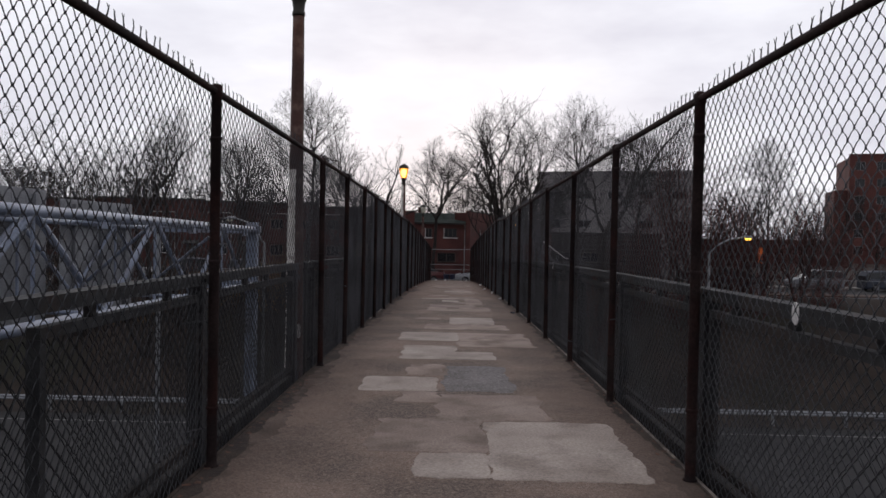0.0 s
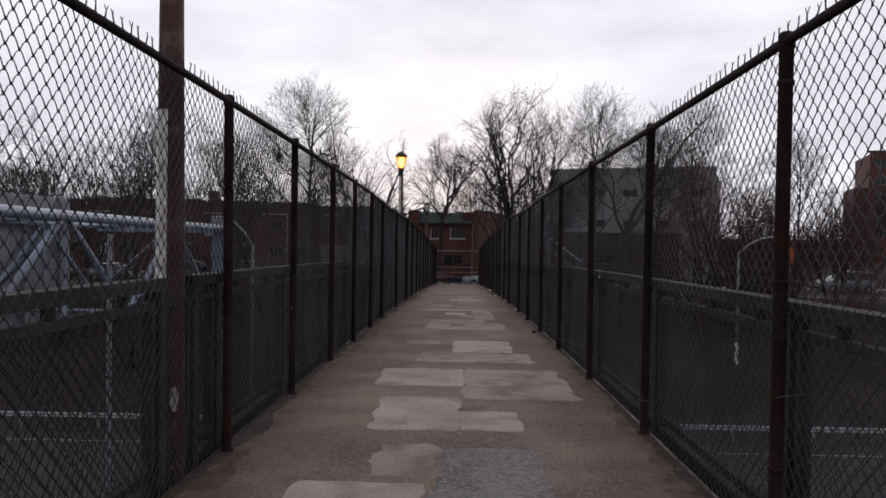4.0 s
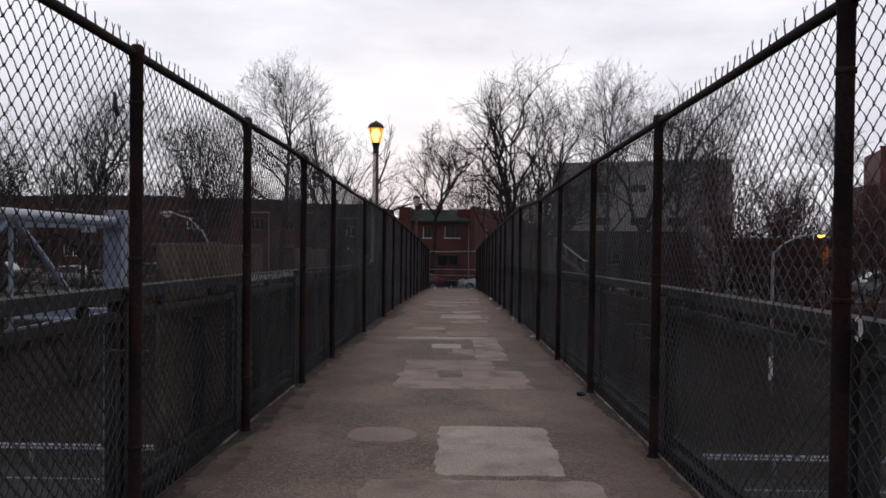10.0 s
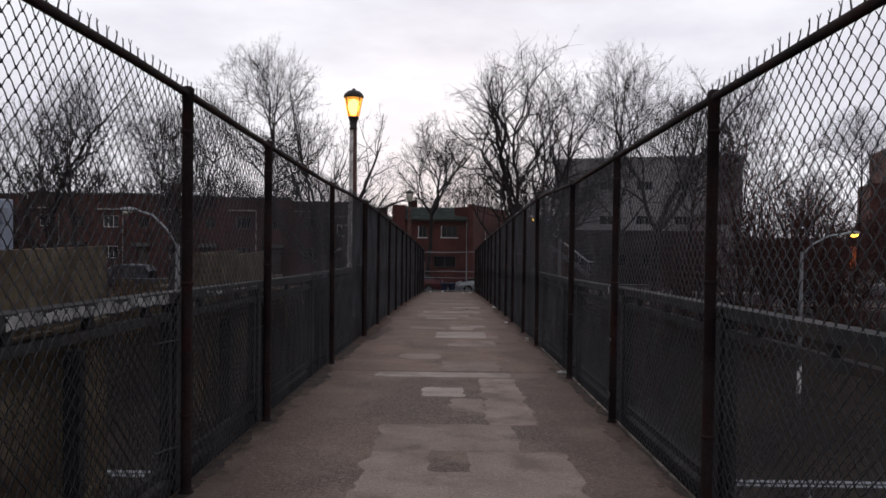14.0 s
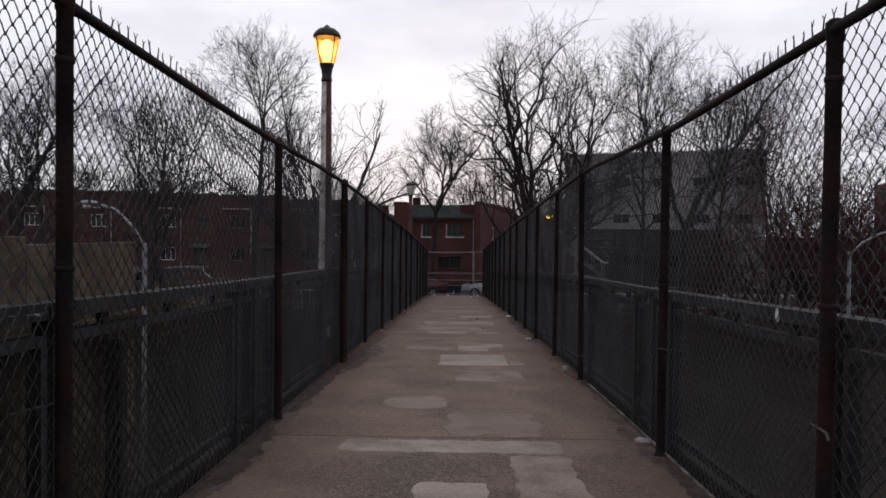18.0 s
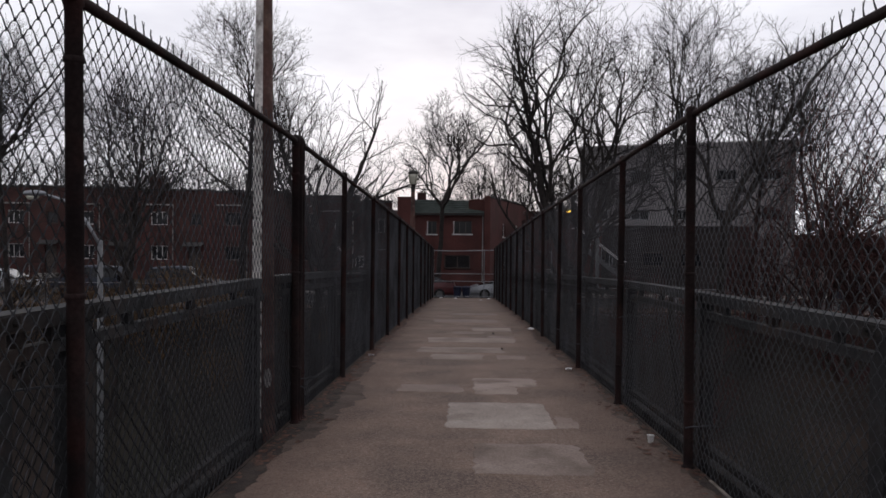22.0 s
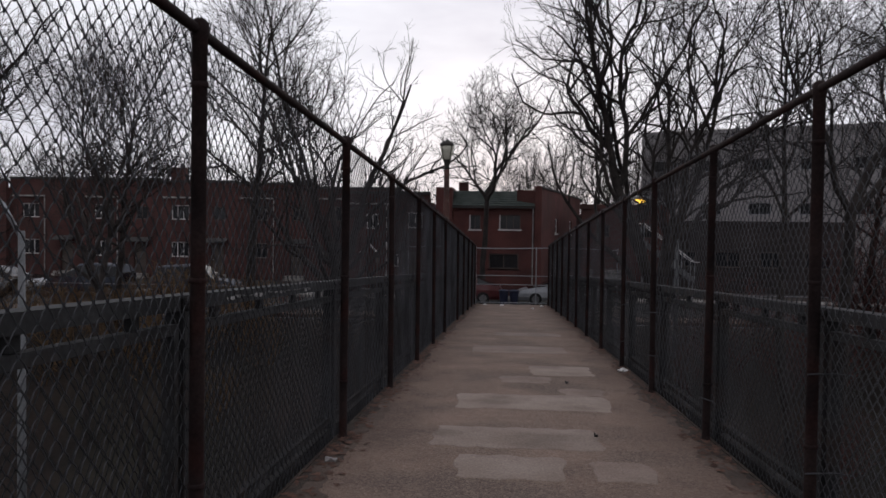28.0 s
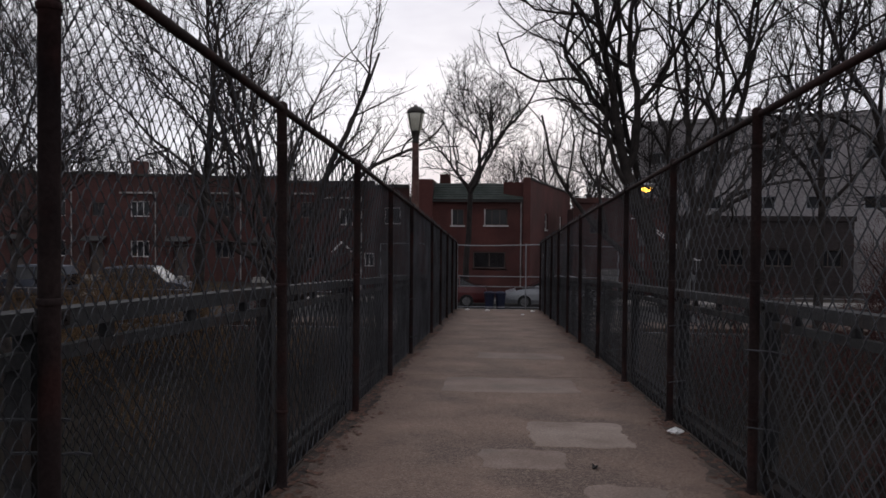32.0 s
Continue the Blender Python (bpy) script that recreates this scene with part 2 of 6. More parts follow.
M_BARE = mat("bare_flaked_pole", (0.46, 0.43, 0.40), (0.76, 0.72, 0.68), 9.0, 70, 0.55, bump=0.5, stain=(0.07, 0.035, 0.028), stain_scale=13.0, stain_amount=0.9, stain_from=0.53)
M_LAMPCAP = mat("dark_lamp_casting", (0.02, 0.018, 0.016), (0.04, 0.034, 0.03), 5, 60, 0.45, metal=0.4)
M_LIT = glow("lit_amber_glass", (1.0, 0.44, 0.08), 0.5)
M_LIT.node_tree.nodes["Principled BSDF"].inputs["Transmission Weight"].default_value = 0.8
M_LIT.node_tree.nodes["Principled BSDF"].inputs["IOR"].default_value = 1.05
M_LIT.node_tree.nodes["Principled BSDF"].inputs["Roughness"].default_value = 0.2
M_BULB = glow("lamp_core", (1.0, 0.78, 0.40), 5.0)
M_GLASS_OFF = mat("milky_lamp_glass", (0.42, 0.41, 0.33), (0.52, 0.50, 0.42), 6, 60, 0.25, bump=0.0, spec=0.5)
M_GALV = mat("galvanised_steel", (0.22, 0.23, 0.25), (0.33, 0.34, 0.36), 3, 50, 0.45, metal=0.5, stain=(0.12, 0.10, 0.09), stain_scale=3, stain_amount=0.4)
M_DULLPOLE = mat("dull_grey_pole", (0.11, 0.115, 0.12), (0.20, 0.205, 0.215), 3, 50, 0.6, metal=0.2, stain=(0.07, 0.06, 0.055), stain_scale=3, stain_amount=0.6)
M_BLUE = mat("pale_blue_truss_paint", (0.135, 0.16, 0.22), (0.24, 0.275, 0.35), 1.5, 40, 0.5, bump=0.2, stain=(0.16, 0.13, 0.12), stain_scale=2.2, stain_amount=0.45)
# the dark blotches paint shadows and overlaid mesh pattern into the sheet colour
M_SIGN = mat("tan_sign_back", (0.080, 0.060, 0.041), (0.150, 0.117, 0.082), 5.0, 26, 0.85, bump=0.2, stain=(0.055, 0.037, 0.027), stain_scale=3.0, stain_amount=0.85, stain_from=0.5, spec=0.15)
M_BARK = mat("grey_brown_bark", (0.018, 0.0145, 0.0138), (0.043, 0.035, 0.032), 4.0, 30, 0.95, bump=0.6)
M_TWIG = mat("dark_twigs", (0.016, 0.0125, 0.0125), (0.034, 0.0275, 0.0265), 2.0, 20, 0.95, bump=0.0)
M_REDBARK = mat("reddish_bark", (0.035, 0.018, 0.017), (0.06, 0.032, 0.03), 4.0, 30, 0.95, bump=0.4)
M_REDTWIG = mat("reddish_twigs", (0.055, 0.022, 0.021), (0.10, 0.042, 0.037), 1.0, 20, 0.95, bump=0.0)
M_BROWNTWIG = mat("brown_dry_twigs", (0.085, 0.05, 0.026), (0.16, 0.10, 0.05), 1.0, 20, 0.95, bump=0.0)
M_GROUND = mat("leaf_littered_earth", (0.015, 0.0108, 0.0092), (0.032, 0.022, 0.017), 0.35, 9, 1.0, bump=0.8, stain=(0.018, 0.019, 0.013), stain_scale=0.12, stain_amount=0.8)
M_ASPHALT = mat("asphalt", (0.015, 0.0142, 0.015), (0.025, 0.0235, 0.0245), 0.5, 30, 0.85, bump=0.3)
M_LINE = mat("road_paint", (0.11, 0.11, 0.107), (0.20, 0.20, 0.19), 2, 30, 0.8)
M_PAVE = mat("pavement_concrete", (0.20, 0.19, 0.175), (0.30, 0.285, 0.265), 0.8, 20, 0.9)
M_BRICK = mat("dark_red_brick", (0.072, 0.027, 0.024), (0.115, 0.042, 0.037), 0.8, 22, 0.9, bump=0.3, stain=(0.07, 0.035, 0.03), stain_scale=0.35, stain_amount=0.6)
M_BRICK2 = mat("brown_brick", (0.054, 0.024, 0.022), (0.092, 0.039, 0.035), 0.8, 22, 0.9, bump=0.3, stain=(0.06, 0.035, 0.03), stain_scale=0.35, stain_amount=0.6, vary=0.2)
M_TOWER = mat("rust_red_brick", (0.085, 0.032, 0.027), (0.125, 0.048, 0.04), 0.3, 10, 0.9)
M_ROOF = mat("green_grey_shingle", (0.050, 0.062, 0.056), (0.085, 0.10, 0.09), 1.2, 18, 0.9, bump=0.4)
M_FLATROOF = mat("tar_roof", (0.04, 0.038, 0.037), (0.07, 0.066, 0.064), 0.6, 12, 0.95)
M_WHITE = mat("white_trim_paint", (0.52, 0.50, 0.49), (0.68, 0.66, 0.65), 2, 30, 0.6)
M_DULLWHITE = mat("dirty_white_paint", (0.20, 0.19, 0.185), (0.38, 0.36, 0.35), 3, 30, 0.75, stain=(0.12, 0.10, 0.09), stain_scale=2.0, stain_amount=0.6)
M_PANE = mat("dark_window_glass", (0.012, 0.012, 0.014), (0.022, 0.022, 0.025), 0.7, 5, 0.12, bump=0.0, spec=0.35)
M_PALE = mat("pale_grey_facade", (0.225, 0.21, 0.212), (0.305, 0.283, 0.286), 0.25, 8, 0.85, stain=(0.25, 0.235, 0.235), stain_scale=0.3, stain_amount=0.5)
M_DARKWALL = mat("dark_stained_wall", (0.026, 0.021, 0.021), (0.045, 0.036, 0.035), 0.5, 8, 0.9)
M_DOOR = mat("dark_door_paint", (0.06, 0.045, 0.04), (0.09, 0.07, 0.06), 2, 30, 0.5)
M_TYRE = mat("tyre_rubber", (0.012, 0.012, 0.012), (0.022, 0.022, 0.022), 8, 60, 0.85)
M_RIM = mat("alloy_rim", (0.14, 0.14, 0.145), (0.22, 0.22, 0.225), 8, 60, 0.35, metal=0.7)
M_SILVER = mat("silver_car_paint", (0.29, 0.30, 0.32), (0.36, 0.37, 0.39), 0.7, 40, 0.3, metal=0.35, bump=0.0, spec=0.6)
M_RED = mat("red_car_paint", (0.07, 0.010, 0.012), (0.10, 0.014, 0.016), 0.7, 40, 0.3, bump=0.0, spec=0.6)
M_DARKCAR = mat("dark_blue_car_paint", (0.03, 0.035, 0.05), (0.05, 0.056, 0.075), 0.7, 40, 0.55, bump=0.0, spec=0.25)
M_GREYCAR = mat("grey_car_paint", (0.13, 0.135, 0.15), (0.18, 0.185, 0.20), 0.7, 40, 0.45, metal=0.2, bump=0.0, spec=0.35)
M_BLUEBIN = mat("blue_plastic", (0.008, 0.011, 0.030), (0.013, 0.017, 0.045), 3, 40, 0.5)
M_PAPER = mat("white_litter", (0.62, 0.61, 0.60), (0.78, 0.77, 0.75), 20, 80, 0.8)
M_LEAF = mat("dry_leaves", (0.06, 0.030, 0.022), (0.15, 0.078, 0.055), 15, 60, 0.95, vary=0.3)
M_PLASTIC = mat("black_plastic_scrap", (0.015, 0.014, 0.014), (0.03, 0.028, 0.028), 15, 60, 0.5)
M_SODIUM = glow("sodium_lamp", (1.0, 0.50, 0.06), 6.0)
M_SIGNAL = glow("red_signal", (1.0, 0.05, 0.03), 1.6)
M_ORANGE = glow("orange_sign_light", (0.8, 0.16, 0.025), 0.13)


# ---- building blocks ----
def quad(bm, a, b, c, d):
    return bm.faces.new([bm.verts.new(p) for p in (a, b, c, d)])


def box(bm, x0, x1, y0, y1, z0, z1):
    v = [bm.verts.new((x, y, z)) for z in (z0, z1) for x, y in ((x0, y0), (x1, y0), (x1, y1), (x0, y1))]
    for f in ((3, 2, 1, 0), (4, 5, 6, 7), (0, 1, 5, 4), (1, 2, 6, 5), (2, 3, 7, 6), (3, 0, 4, 7)):
        bm.faces.new([v[i] for i in f])
    return v


def soft_box(bm, x0, x1, y0, y1, z0, z1, r=0.006):
    """A box with its edges bevelled."""
    vs = box(bm, x0, x1, y0, y1, z0, z1)
    es = {e for v in vs for e in v.link_edges}
    bmesh.ops.bevel(bm, geom=list(es), offset=r, segments=1, affect="EDGES")


def tube(bm, pts, radii, sides=8, caps=True):
    """A round bar through pts."""
    pts = [Vector(p) for p in pts]
    if not hasattr(radii, "__len__"):
        radii = [radii] * len(pts)
    rings = []
    for i, p in enumerate(pts):
        d = (pts[min(i + 1, len(pts) - 1)] - pts[max(i - 1, 0)]).normalized()
        ref = Vector((0, 0, 1)) if abs(d.z) < 0.9 else Vector((1, 0, 0))
        u = d.cross(ref).normalized()
        w = d.cross(u)
        rings.append([bm.verts.new(p + (u * math.cos(a) + w * math.sin(a)) * radii[i]) for a in (2 * math.pi * k / sides for k in range(sides))])
    for r0, r1 in zip(rings, rings[1:]):
        for k in range(sides):
            bm.faces.new((r0[k], r0[(k + 1) % sides], r1[(k + 1) % sides], r1[k]))
    if caps:
        bm.faces.new(list(reversed(rings[0])))
        bm.faces.new(rings[-1])


def lathe(bm, profile, sides=16, at=(0, 0, 0)):
    """Turns (radius, height) pairs round the upright axis."""
    rings = [[bm.verts.new((at[0] + r * math.cos(2 * math.pi * k / sides), at[1] + r * math.sin(2 * math.pi * k / sides), at[2] + z)) for k in range(sides)] for r, z in profile]
    for r0, r1 in zip(rings, rings[1:]):
        for k in range(sides):
            bm.faces.new((r0[k], r0[(k + 1) % sides], r1[(k + 1) % sides], r1[k]))
    bm.faces.new(list(reversed(rings[0])))
    bm.faces.new(rings[-1])


def finish(bm, name, smooth=False):
    bmesh.ops.recalc_face_normals(bm, faces=bm.faces)
    me = bpy.data.meshes.new(name)
    bm.to_mesh(me)
    bm.free()
    if smooth:
        me.polygons.foreach_set("use_smooth", [True] * len(me.polygons))
    return me


def part(name, bm, material, parent=None, label="", smooth=False):
    me = finish(bm, name, smooth) if isinstance(bm, bmesh.types.BMesh) else bm
    if not me.materials:
        me.materials.append(material)
    ob = new(name, me)
    if parent:
        ob.parent = parent
    return tagged(ob, label)


def thing(name, label, category, group="", at=(0, 0, 0), turn=0.0):
    ob = new(name)
    ob.matrix_world = pose(*at, 0, 0, turn)
    return tagged(ob, label, category, group)


def mesh_np(name, verts, quads):
    """A mesh straight from arrays of vertices and four-cornered faces."""
    me = bpy.data.meshes.new(name)
    me.vertices.add(len(verts))
    me.vertices.foreach_set("co", np.asarray(verts, np.float32).ravel())
    q = np.asarray(quads, np.int32)
    me.loops.add(q.size)
    me.loops.foreach_set("vertex_index", q.ravel())
    me.polygons.add(len(q))
    me.polygons.foreach_set("loop_start", np.arange(0, q.size, 4, dtype=np.int32))
    me.update(calc_edges=True)
    return me


def deck(y):
    """The height of the walkway, which falls away along its arch."""
    s = y / 30
    return -0.167 * s - 0.744 * s * s + 0.113 * s ** 3


def crest(s, y):
    """How far the top of the fence on side s stands off its usual height at y."""
    ys_ = (0, 5, 10, 16, 21, 24, 26, 30, 60)
    return np.interp(y, ys_, (0, 0, 0.0, 0.016, -0.02, 0.04, 0.06, 0.045, 0.05) if s < 0 else (0, -0.01, -0.045, -0.04, -0.05, 0.07, 0.06, 0.045, 0.05))


def sag(s, y):
    """The same for the railing."""
    return np.interp(y, (0, 8, 20, 22, 26, 60), (-0.01, -0.02, -0.025, -0.01, 0.055, 0.055) if s < 0 else (-0.03, -0.045, -0.05, -0.05, 0.0, 0.02))


START, END = -4.0, 55.6
STREET = -2.9

# ---- ground: one sheet, with the sunken road crossing under the bridge ----
def land(x, y):
    """The height of the ground: street level, cut slopes, road bed."""
    if y > 55.8:
        h = STREET
    elif y > 42.5:
        h = -8.4 + (STREET + 8.4) * min(1.0, (y - 42.5) / 11.5)
    elif y > -2:
        h = -8.4
    elif y > -16:
        h = -8.4 + 7.4 * (-2 - y) / 14
    else:
        h = -1.0
    if 42.5 < y < 54 or -16 < y < -2:
        h += 0.35 * noise.noise(Vector((x * 0.25, y * 0.25, 0))) + 0.12 * noise.noise(Vector((x, y, 3)))
    return h


xs = [-1500, -600, -250, -130] + list(np.arange(-80, 81, 2.0)) + [130, 250, 600, 1500]
ys = [-1500, -500, -150, -60, -30] + list(np.arange(-18, 60.5, 1.5)) + [62, 70, 80, 100, 150, 300, 700, 1500]
bm = bmesh.new()
grid = [[bm.verts.new((x, y, land(x, y))) for x in xs] for y in ys]
for r0, r1 in zip(grid, grid[1:]):
    for k in range(len(xs) - 1):
        bm.faces.new((r0[k], r0[k + 1], r1[k + 1], r1[k]))
ground = tagged(part("ground", bm, M_GROUND, smooth=True), "brown leaf-littered earth sloping down to a sunken road", "ground", kind="structure")

bm = bmesh.new()
box(bm, -260, 260, 1.0, 39.0, -8.6, -8.35)
tagged(part("road", bm, M_ASPHALT), "dark asphalt carriageway far below the bridge", "road", kind="structure")
for y, w in ((37.6, 0.16), (2.2, 0.16)):
    bm = bmesh.new()
    box(bm, -260, 260, y - w / 2, y + w / 2, -8.36, -8.345)
    tagged(part("road_line", bm, M_LINE), "worn white painted line on the asphalt", "road marking", kind="structure")
bm = bmesh.new()
box(bm, -260, 260, 57.6, 65.2, STREET - 0.2, STREET + 0.02)
tagged(part("road_street", bm, M_ASPHALT), "dark asphalt street in front of the row houses", "road", kind="structure")
bm = bmesh.new()
soft_box(bm, -260, 260, 65.2, 66.9, STREET - 0.2, STREET + 0.15, 0.02)
tagged(part("pavement", bm, M_PAVE), "grey concrete pavement with a raised kerb", "pavement", kind="structure")
bm = bmesh.new()
soft_box(bm, -260, 260, 55.9, 57.6, STREET - 0.2, STREET + 0.15, 0.02)
tagged(part("pavement_near", bm, M_DIRT), "dirt-covered pavement beside the fence", "pavement", kind="structure")


def guardrail(x0, x1, y, z):
    g = thing("guardrail", "galvanised steel guardrail on short posts along the road edge", "guardrail", "guardrails", (0, y, z))
    bm = bmesh.new()
    prof = ((0.0, 0.52), (0.05, 0.57), (0.0, 0.64), (0.05, 0.71), (0.0, 0.78))
    for (a, h), (b, k) in zip(prof, prof[1:]):
        quad(bm, (x0, -a, h), (x1, -a, h), (x1, -b, k), (x0, -b, k))
        quad(bm, (x0, -a + 0.012, h), (x0, -b + 0.012, k), (x1, -b + 0.012, k), (x1, -a + 0.012, h))
    part("beam", bm, M_GALV, g)
    bm = bmesh.new()
    box(bm, -0.07, 0.07, 0.02, 0.14, -0.05, 0.76)
    me = finish(bm, "rail_post")
    x = x0 + 1
    while x < x1:
        p = part("rail_post", me, M_GALV, g)
        p.location.x = x
        x += 3.8
    return g


guardrail(-60, 60, 39.6, -8.35)


# ---- the bridge: deck, edges, repairs ----
def strip(name, x0, x1, h0, h1, y0=START, y1=END, step=1.0, side=0):
    """A bar that follows the deck's arch, from h0 to h1 above it."""
    bm = bmesh.new()
    n = max(2, int((y1 - y0) / step) + 1)
    rings = []
    for i in range(n):
        y = y0 + (y1 - y0) * i / (n - 1)
        z = deck(y) + (sag(side, y) if side else 0.0)
        rings.append([bm.verts.new(p) for p in ((x0, y, z + h0), (x1, y, z + h0), (x1, y, z + h1), (x0, y, z + h1))])
    for a, b in zip(rings, rings[1:]):
        for k in range(4):
            bm.faces.new((a[k], a[(k + 1) % 4], b[(k + 1) % 4], b[k]))
    bm.faces.new(rings[0])
    bm.faces.new(rings[-1])
    return finish(bm, name)


JOINTS = (-4.0, 21.37, 38.35, 55.6)
floor_ob = None
for a, b in zip(JOINTS, JOINTS[1:]):
    ob = part("floor", strip("floor", -1.48, 1.48, -0.22, 0.0, a + 0.008, b - 0.008), M_WALK if a < 20 else M_WALK_BROWN)
    tagged(ob, "worn brown exposed-aggregate concrete walkway slab of the footbridge", "walkway", kind="structure")
    floor_ob = floor_ob or ob
for s in (-1, 1):
    a, b = sorted((s * 1.483, s * 1.505))
    for c, d, m in ((START, 24.0, M_EDGE), (24.0, END, M_DIRT_DARK)) if s > 0 else ((START, 14.0, M_DIRT_DARK), (14.0, 16.4, M_EDGE), (16.4, END, M_DIRT_DARK)):
        tagged(part("trim", strip("trim", a, b, -0.2, 0.006, c, d), m), "pale steel edge angle along the walkway slab" if m is M_EDGE else "steel edge angle buried in dark soil", "edge trim", kind="structure")
    a, b = sorted((s * 1.508, s * 1.86))
    tagged(part("trim_ledge", strip("ledge", a, b, -0.16, -0.07), M_DIRT_DARK), "dirty brown ledge outside the walkway slab", "ledge", kind="structure")
    a, b = sorted((s * 1.55, s * 1.80))
    tagged(part("girder", strip("girder", a, b, -1.1, -0.165), M_RAIL), "dark painted steel girder carrying the footbridge", "girder", kind="structure")

# repairs: left, right, near and far edge of each mortar patch and its state: fresh, worn, old, bared aggregate, worn through
PATCHES_A = [(0.27, 1.23, 4.45, 5.90, "P"), (-0.55, 0.262, 5.0, 5.96, "M"), (-0.20, 0.262, 4.48, 4.99, "P"), (-0.09, 0.80, 5.95, 6.95, "M"), (-0.45, -0.10, 6.55, 7.04, "M"), (-0.86, -0.12, 7.08, 7.82, "P"),
             (-0.04, 0.62, 7.1, 8.6, "G"), (-0.46, -0.06, 7.93, 8.66, "M"), (-0.60, 0.08, 9.1, 10.34, "P"), (0.085, 0.56, 9.1, 9.76, "P"), (0.14, 1.17, 10.3, 11.95, "M"), (-0.74, 0.13, 10.92, 11.96, "P")]
PATCHES_B = [(-0.43, 0.96, 12.5, 13.3, "M"), (0.0, 0.80, 13.42, 14.7, "P"), (-0.68, -0.17, 14.18, 14.64, "O"), (-0.49, 0.90, 16.36, 17.56, "M"), (-0.48, 0.58, 17.565, 18.42, "M"), (-0.06, 0.21, 17.05, 17.58, "H"),
             (0.40, 0.80, 18.43, 20.84, "M"), (0.10, 0.395, 18.93, 19.58, "M"), (-0.20, 0.22, 19.7, 20.2, "P"), (-0.78, 0.78, 20.93, 21.26, "P"), (-0.03, 0.69, 21.43, 22.3, "O"), (-0.62, -0.04, 22.45, 23.12, "O"), (0.02, 0.78, 24.05, 24.86, "M"), (-0.18, 0.71, 25.4, 26.52, "P")]
PATCHES_C = [(0.73, 0.90, 25.42, 25.86, "O"), (0.07, 0.77, 27.5, 28.1, "M"), (0.06, 0.51, 27.0, 27.49, "M"), (-0.74, -0.06, 27.1, 27.58, "O"), (-0.50, 0.25, 29.86, 30.45, "W"), (0.43, 0.82, 29.86, 30.36, "O"), (-0.74, 0.57, 30.68, 31.4, "W"), (-0.66, 0.86, 32.25, 33.08, "W"),
             (0.45, 0.89, 33.1, 33.56, "O"), (-0.24, 0.36, 33.92, 34.45, "O"), (0.16, 0.95, 34.6, 35.52, "W"), (-0.72, 0.80, 37.08, 38.15, "O"), (-0.4, 0.9, 40.2, 41.0, "O")]
STATE = {"P": (M_PATCH, "smooth grey mortar repair patch"), "M": (M_PATCH_MID, "worn mortar repair patch"), "W": (M_PATCH_WORN, "thin worn mortar repair patch"), "O": (M_PATCH_OLD, "aged mortar repair patch"),
         "G": (M_AGGREGATE, "blue-grey patch of bared aggregate"), "H": (M_WALK, "spot where the mortar has worn through")}
rng = random.Random(5)
for i, (x0, x1, y0, y1, state) in enumerate(PATCHES_A + PATCHES_B + PATCHES_C):
    bm = bmesh.new()
    # a ragged outline: straight trowelled sides with small notches, following the arch
    ring = []
    nx, ny = max(3, int((x1 - x0) / 0.07)), max(3, int((y1 - y0) / 0.08))
    ph = rng.uniform(0, 50)
    wob = lambda k: rng.uniform(-0.015, 0.015) + (0.06 if state in "GOMW" else 0.018) * noise.noise(Vector((k * 0.35, ph, 0))) + 0.022 * noise.noise(Vector((k * 0.9, ph, 3)))
    for k in range(nx):
        ring.append((x0 + (x1 - x0) * k / nx, y0 + wob(k)))
    for k in range(ny):
        ring.append((x1 + wob(k), y0 + (y1 - y0) * k / ny))
    for k in range(nx):
        ring.append((x1 - (x1 - x0) * k / nx, y1 + wob(k)))
    for k in range(ny):
        ring.append((x0 + wob(k), y1 - (y1 - y0) * k / ny))
    cx, cy, hx, hy = (x0 + x1) / 2, (y0 + y1) / 2, (x1 - x0) / 2, (y1 - y0) / 2
    rr = min(0.25, 0.9 * min(hx, hy)) if i in (14, 23) else min(0.045, 0.2 * min(hx, hy))
    up = 0.002 if state == "G" else 0.0065 if state == "H" else 0.0045
    soft = []
    for x, y in ring:
        dx, dy = abs(x - cx) - (hx - rr), abs(y - cy) - (hy - rr)
        if dx > 0 and dy > 0:
            d = math.hypot(dx, dy)
            if d > rr:
                x, y = cx + math.copysign(hx - rr + dx * rr / d, x - cx), cy + math.copysign(hy - rr + dy * rr / d, y - cy)
        soft.append((x, y))
    ring = soft
    top = [bm.verts.new((x, y, deck(y) + up)) for x, y in ring]
    low = [bm.verts.new((x + 0.02 * (x - (x0 + x1) / 2) / (x1 - x0), y + 0.03 * (y - (y0 + y1) / 2) / (y1 - y0), deck(y) - 0.003)) for x, y in ring]
    mid = bm.verts.new(((x0 + x1) / 2, (y0 + y1) / 2, deck((y0 + y1) / 2) + up + 0.0005))
    for k in range(len(ring)):
        j = (k + 1) % len(ring)
        bm.faces.new((top[k], top[j], mid))
        bm.faces.new((low[k], low[j], top[j], top[k]))
    part("repair_patch", bm, STATE[state][0], floor_ob, STATE[state][1])

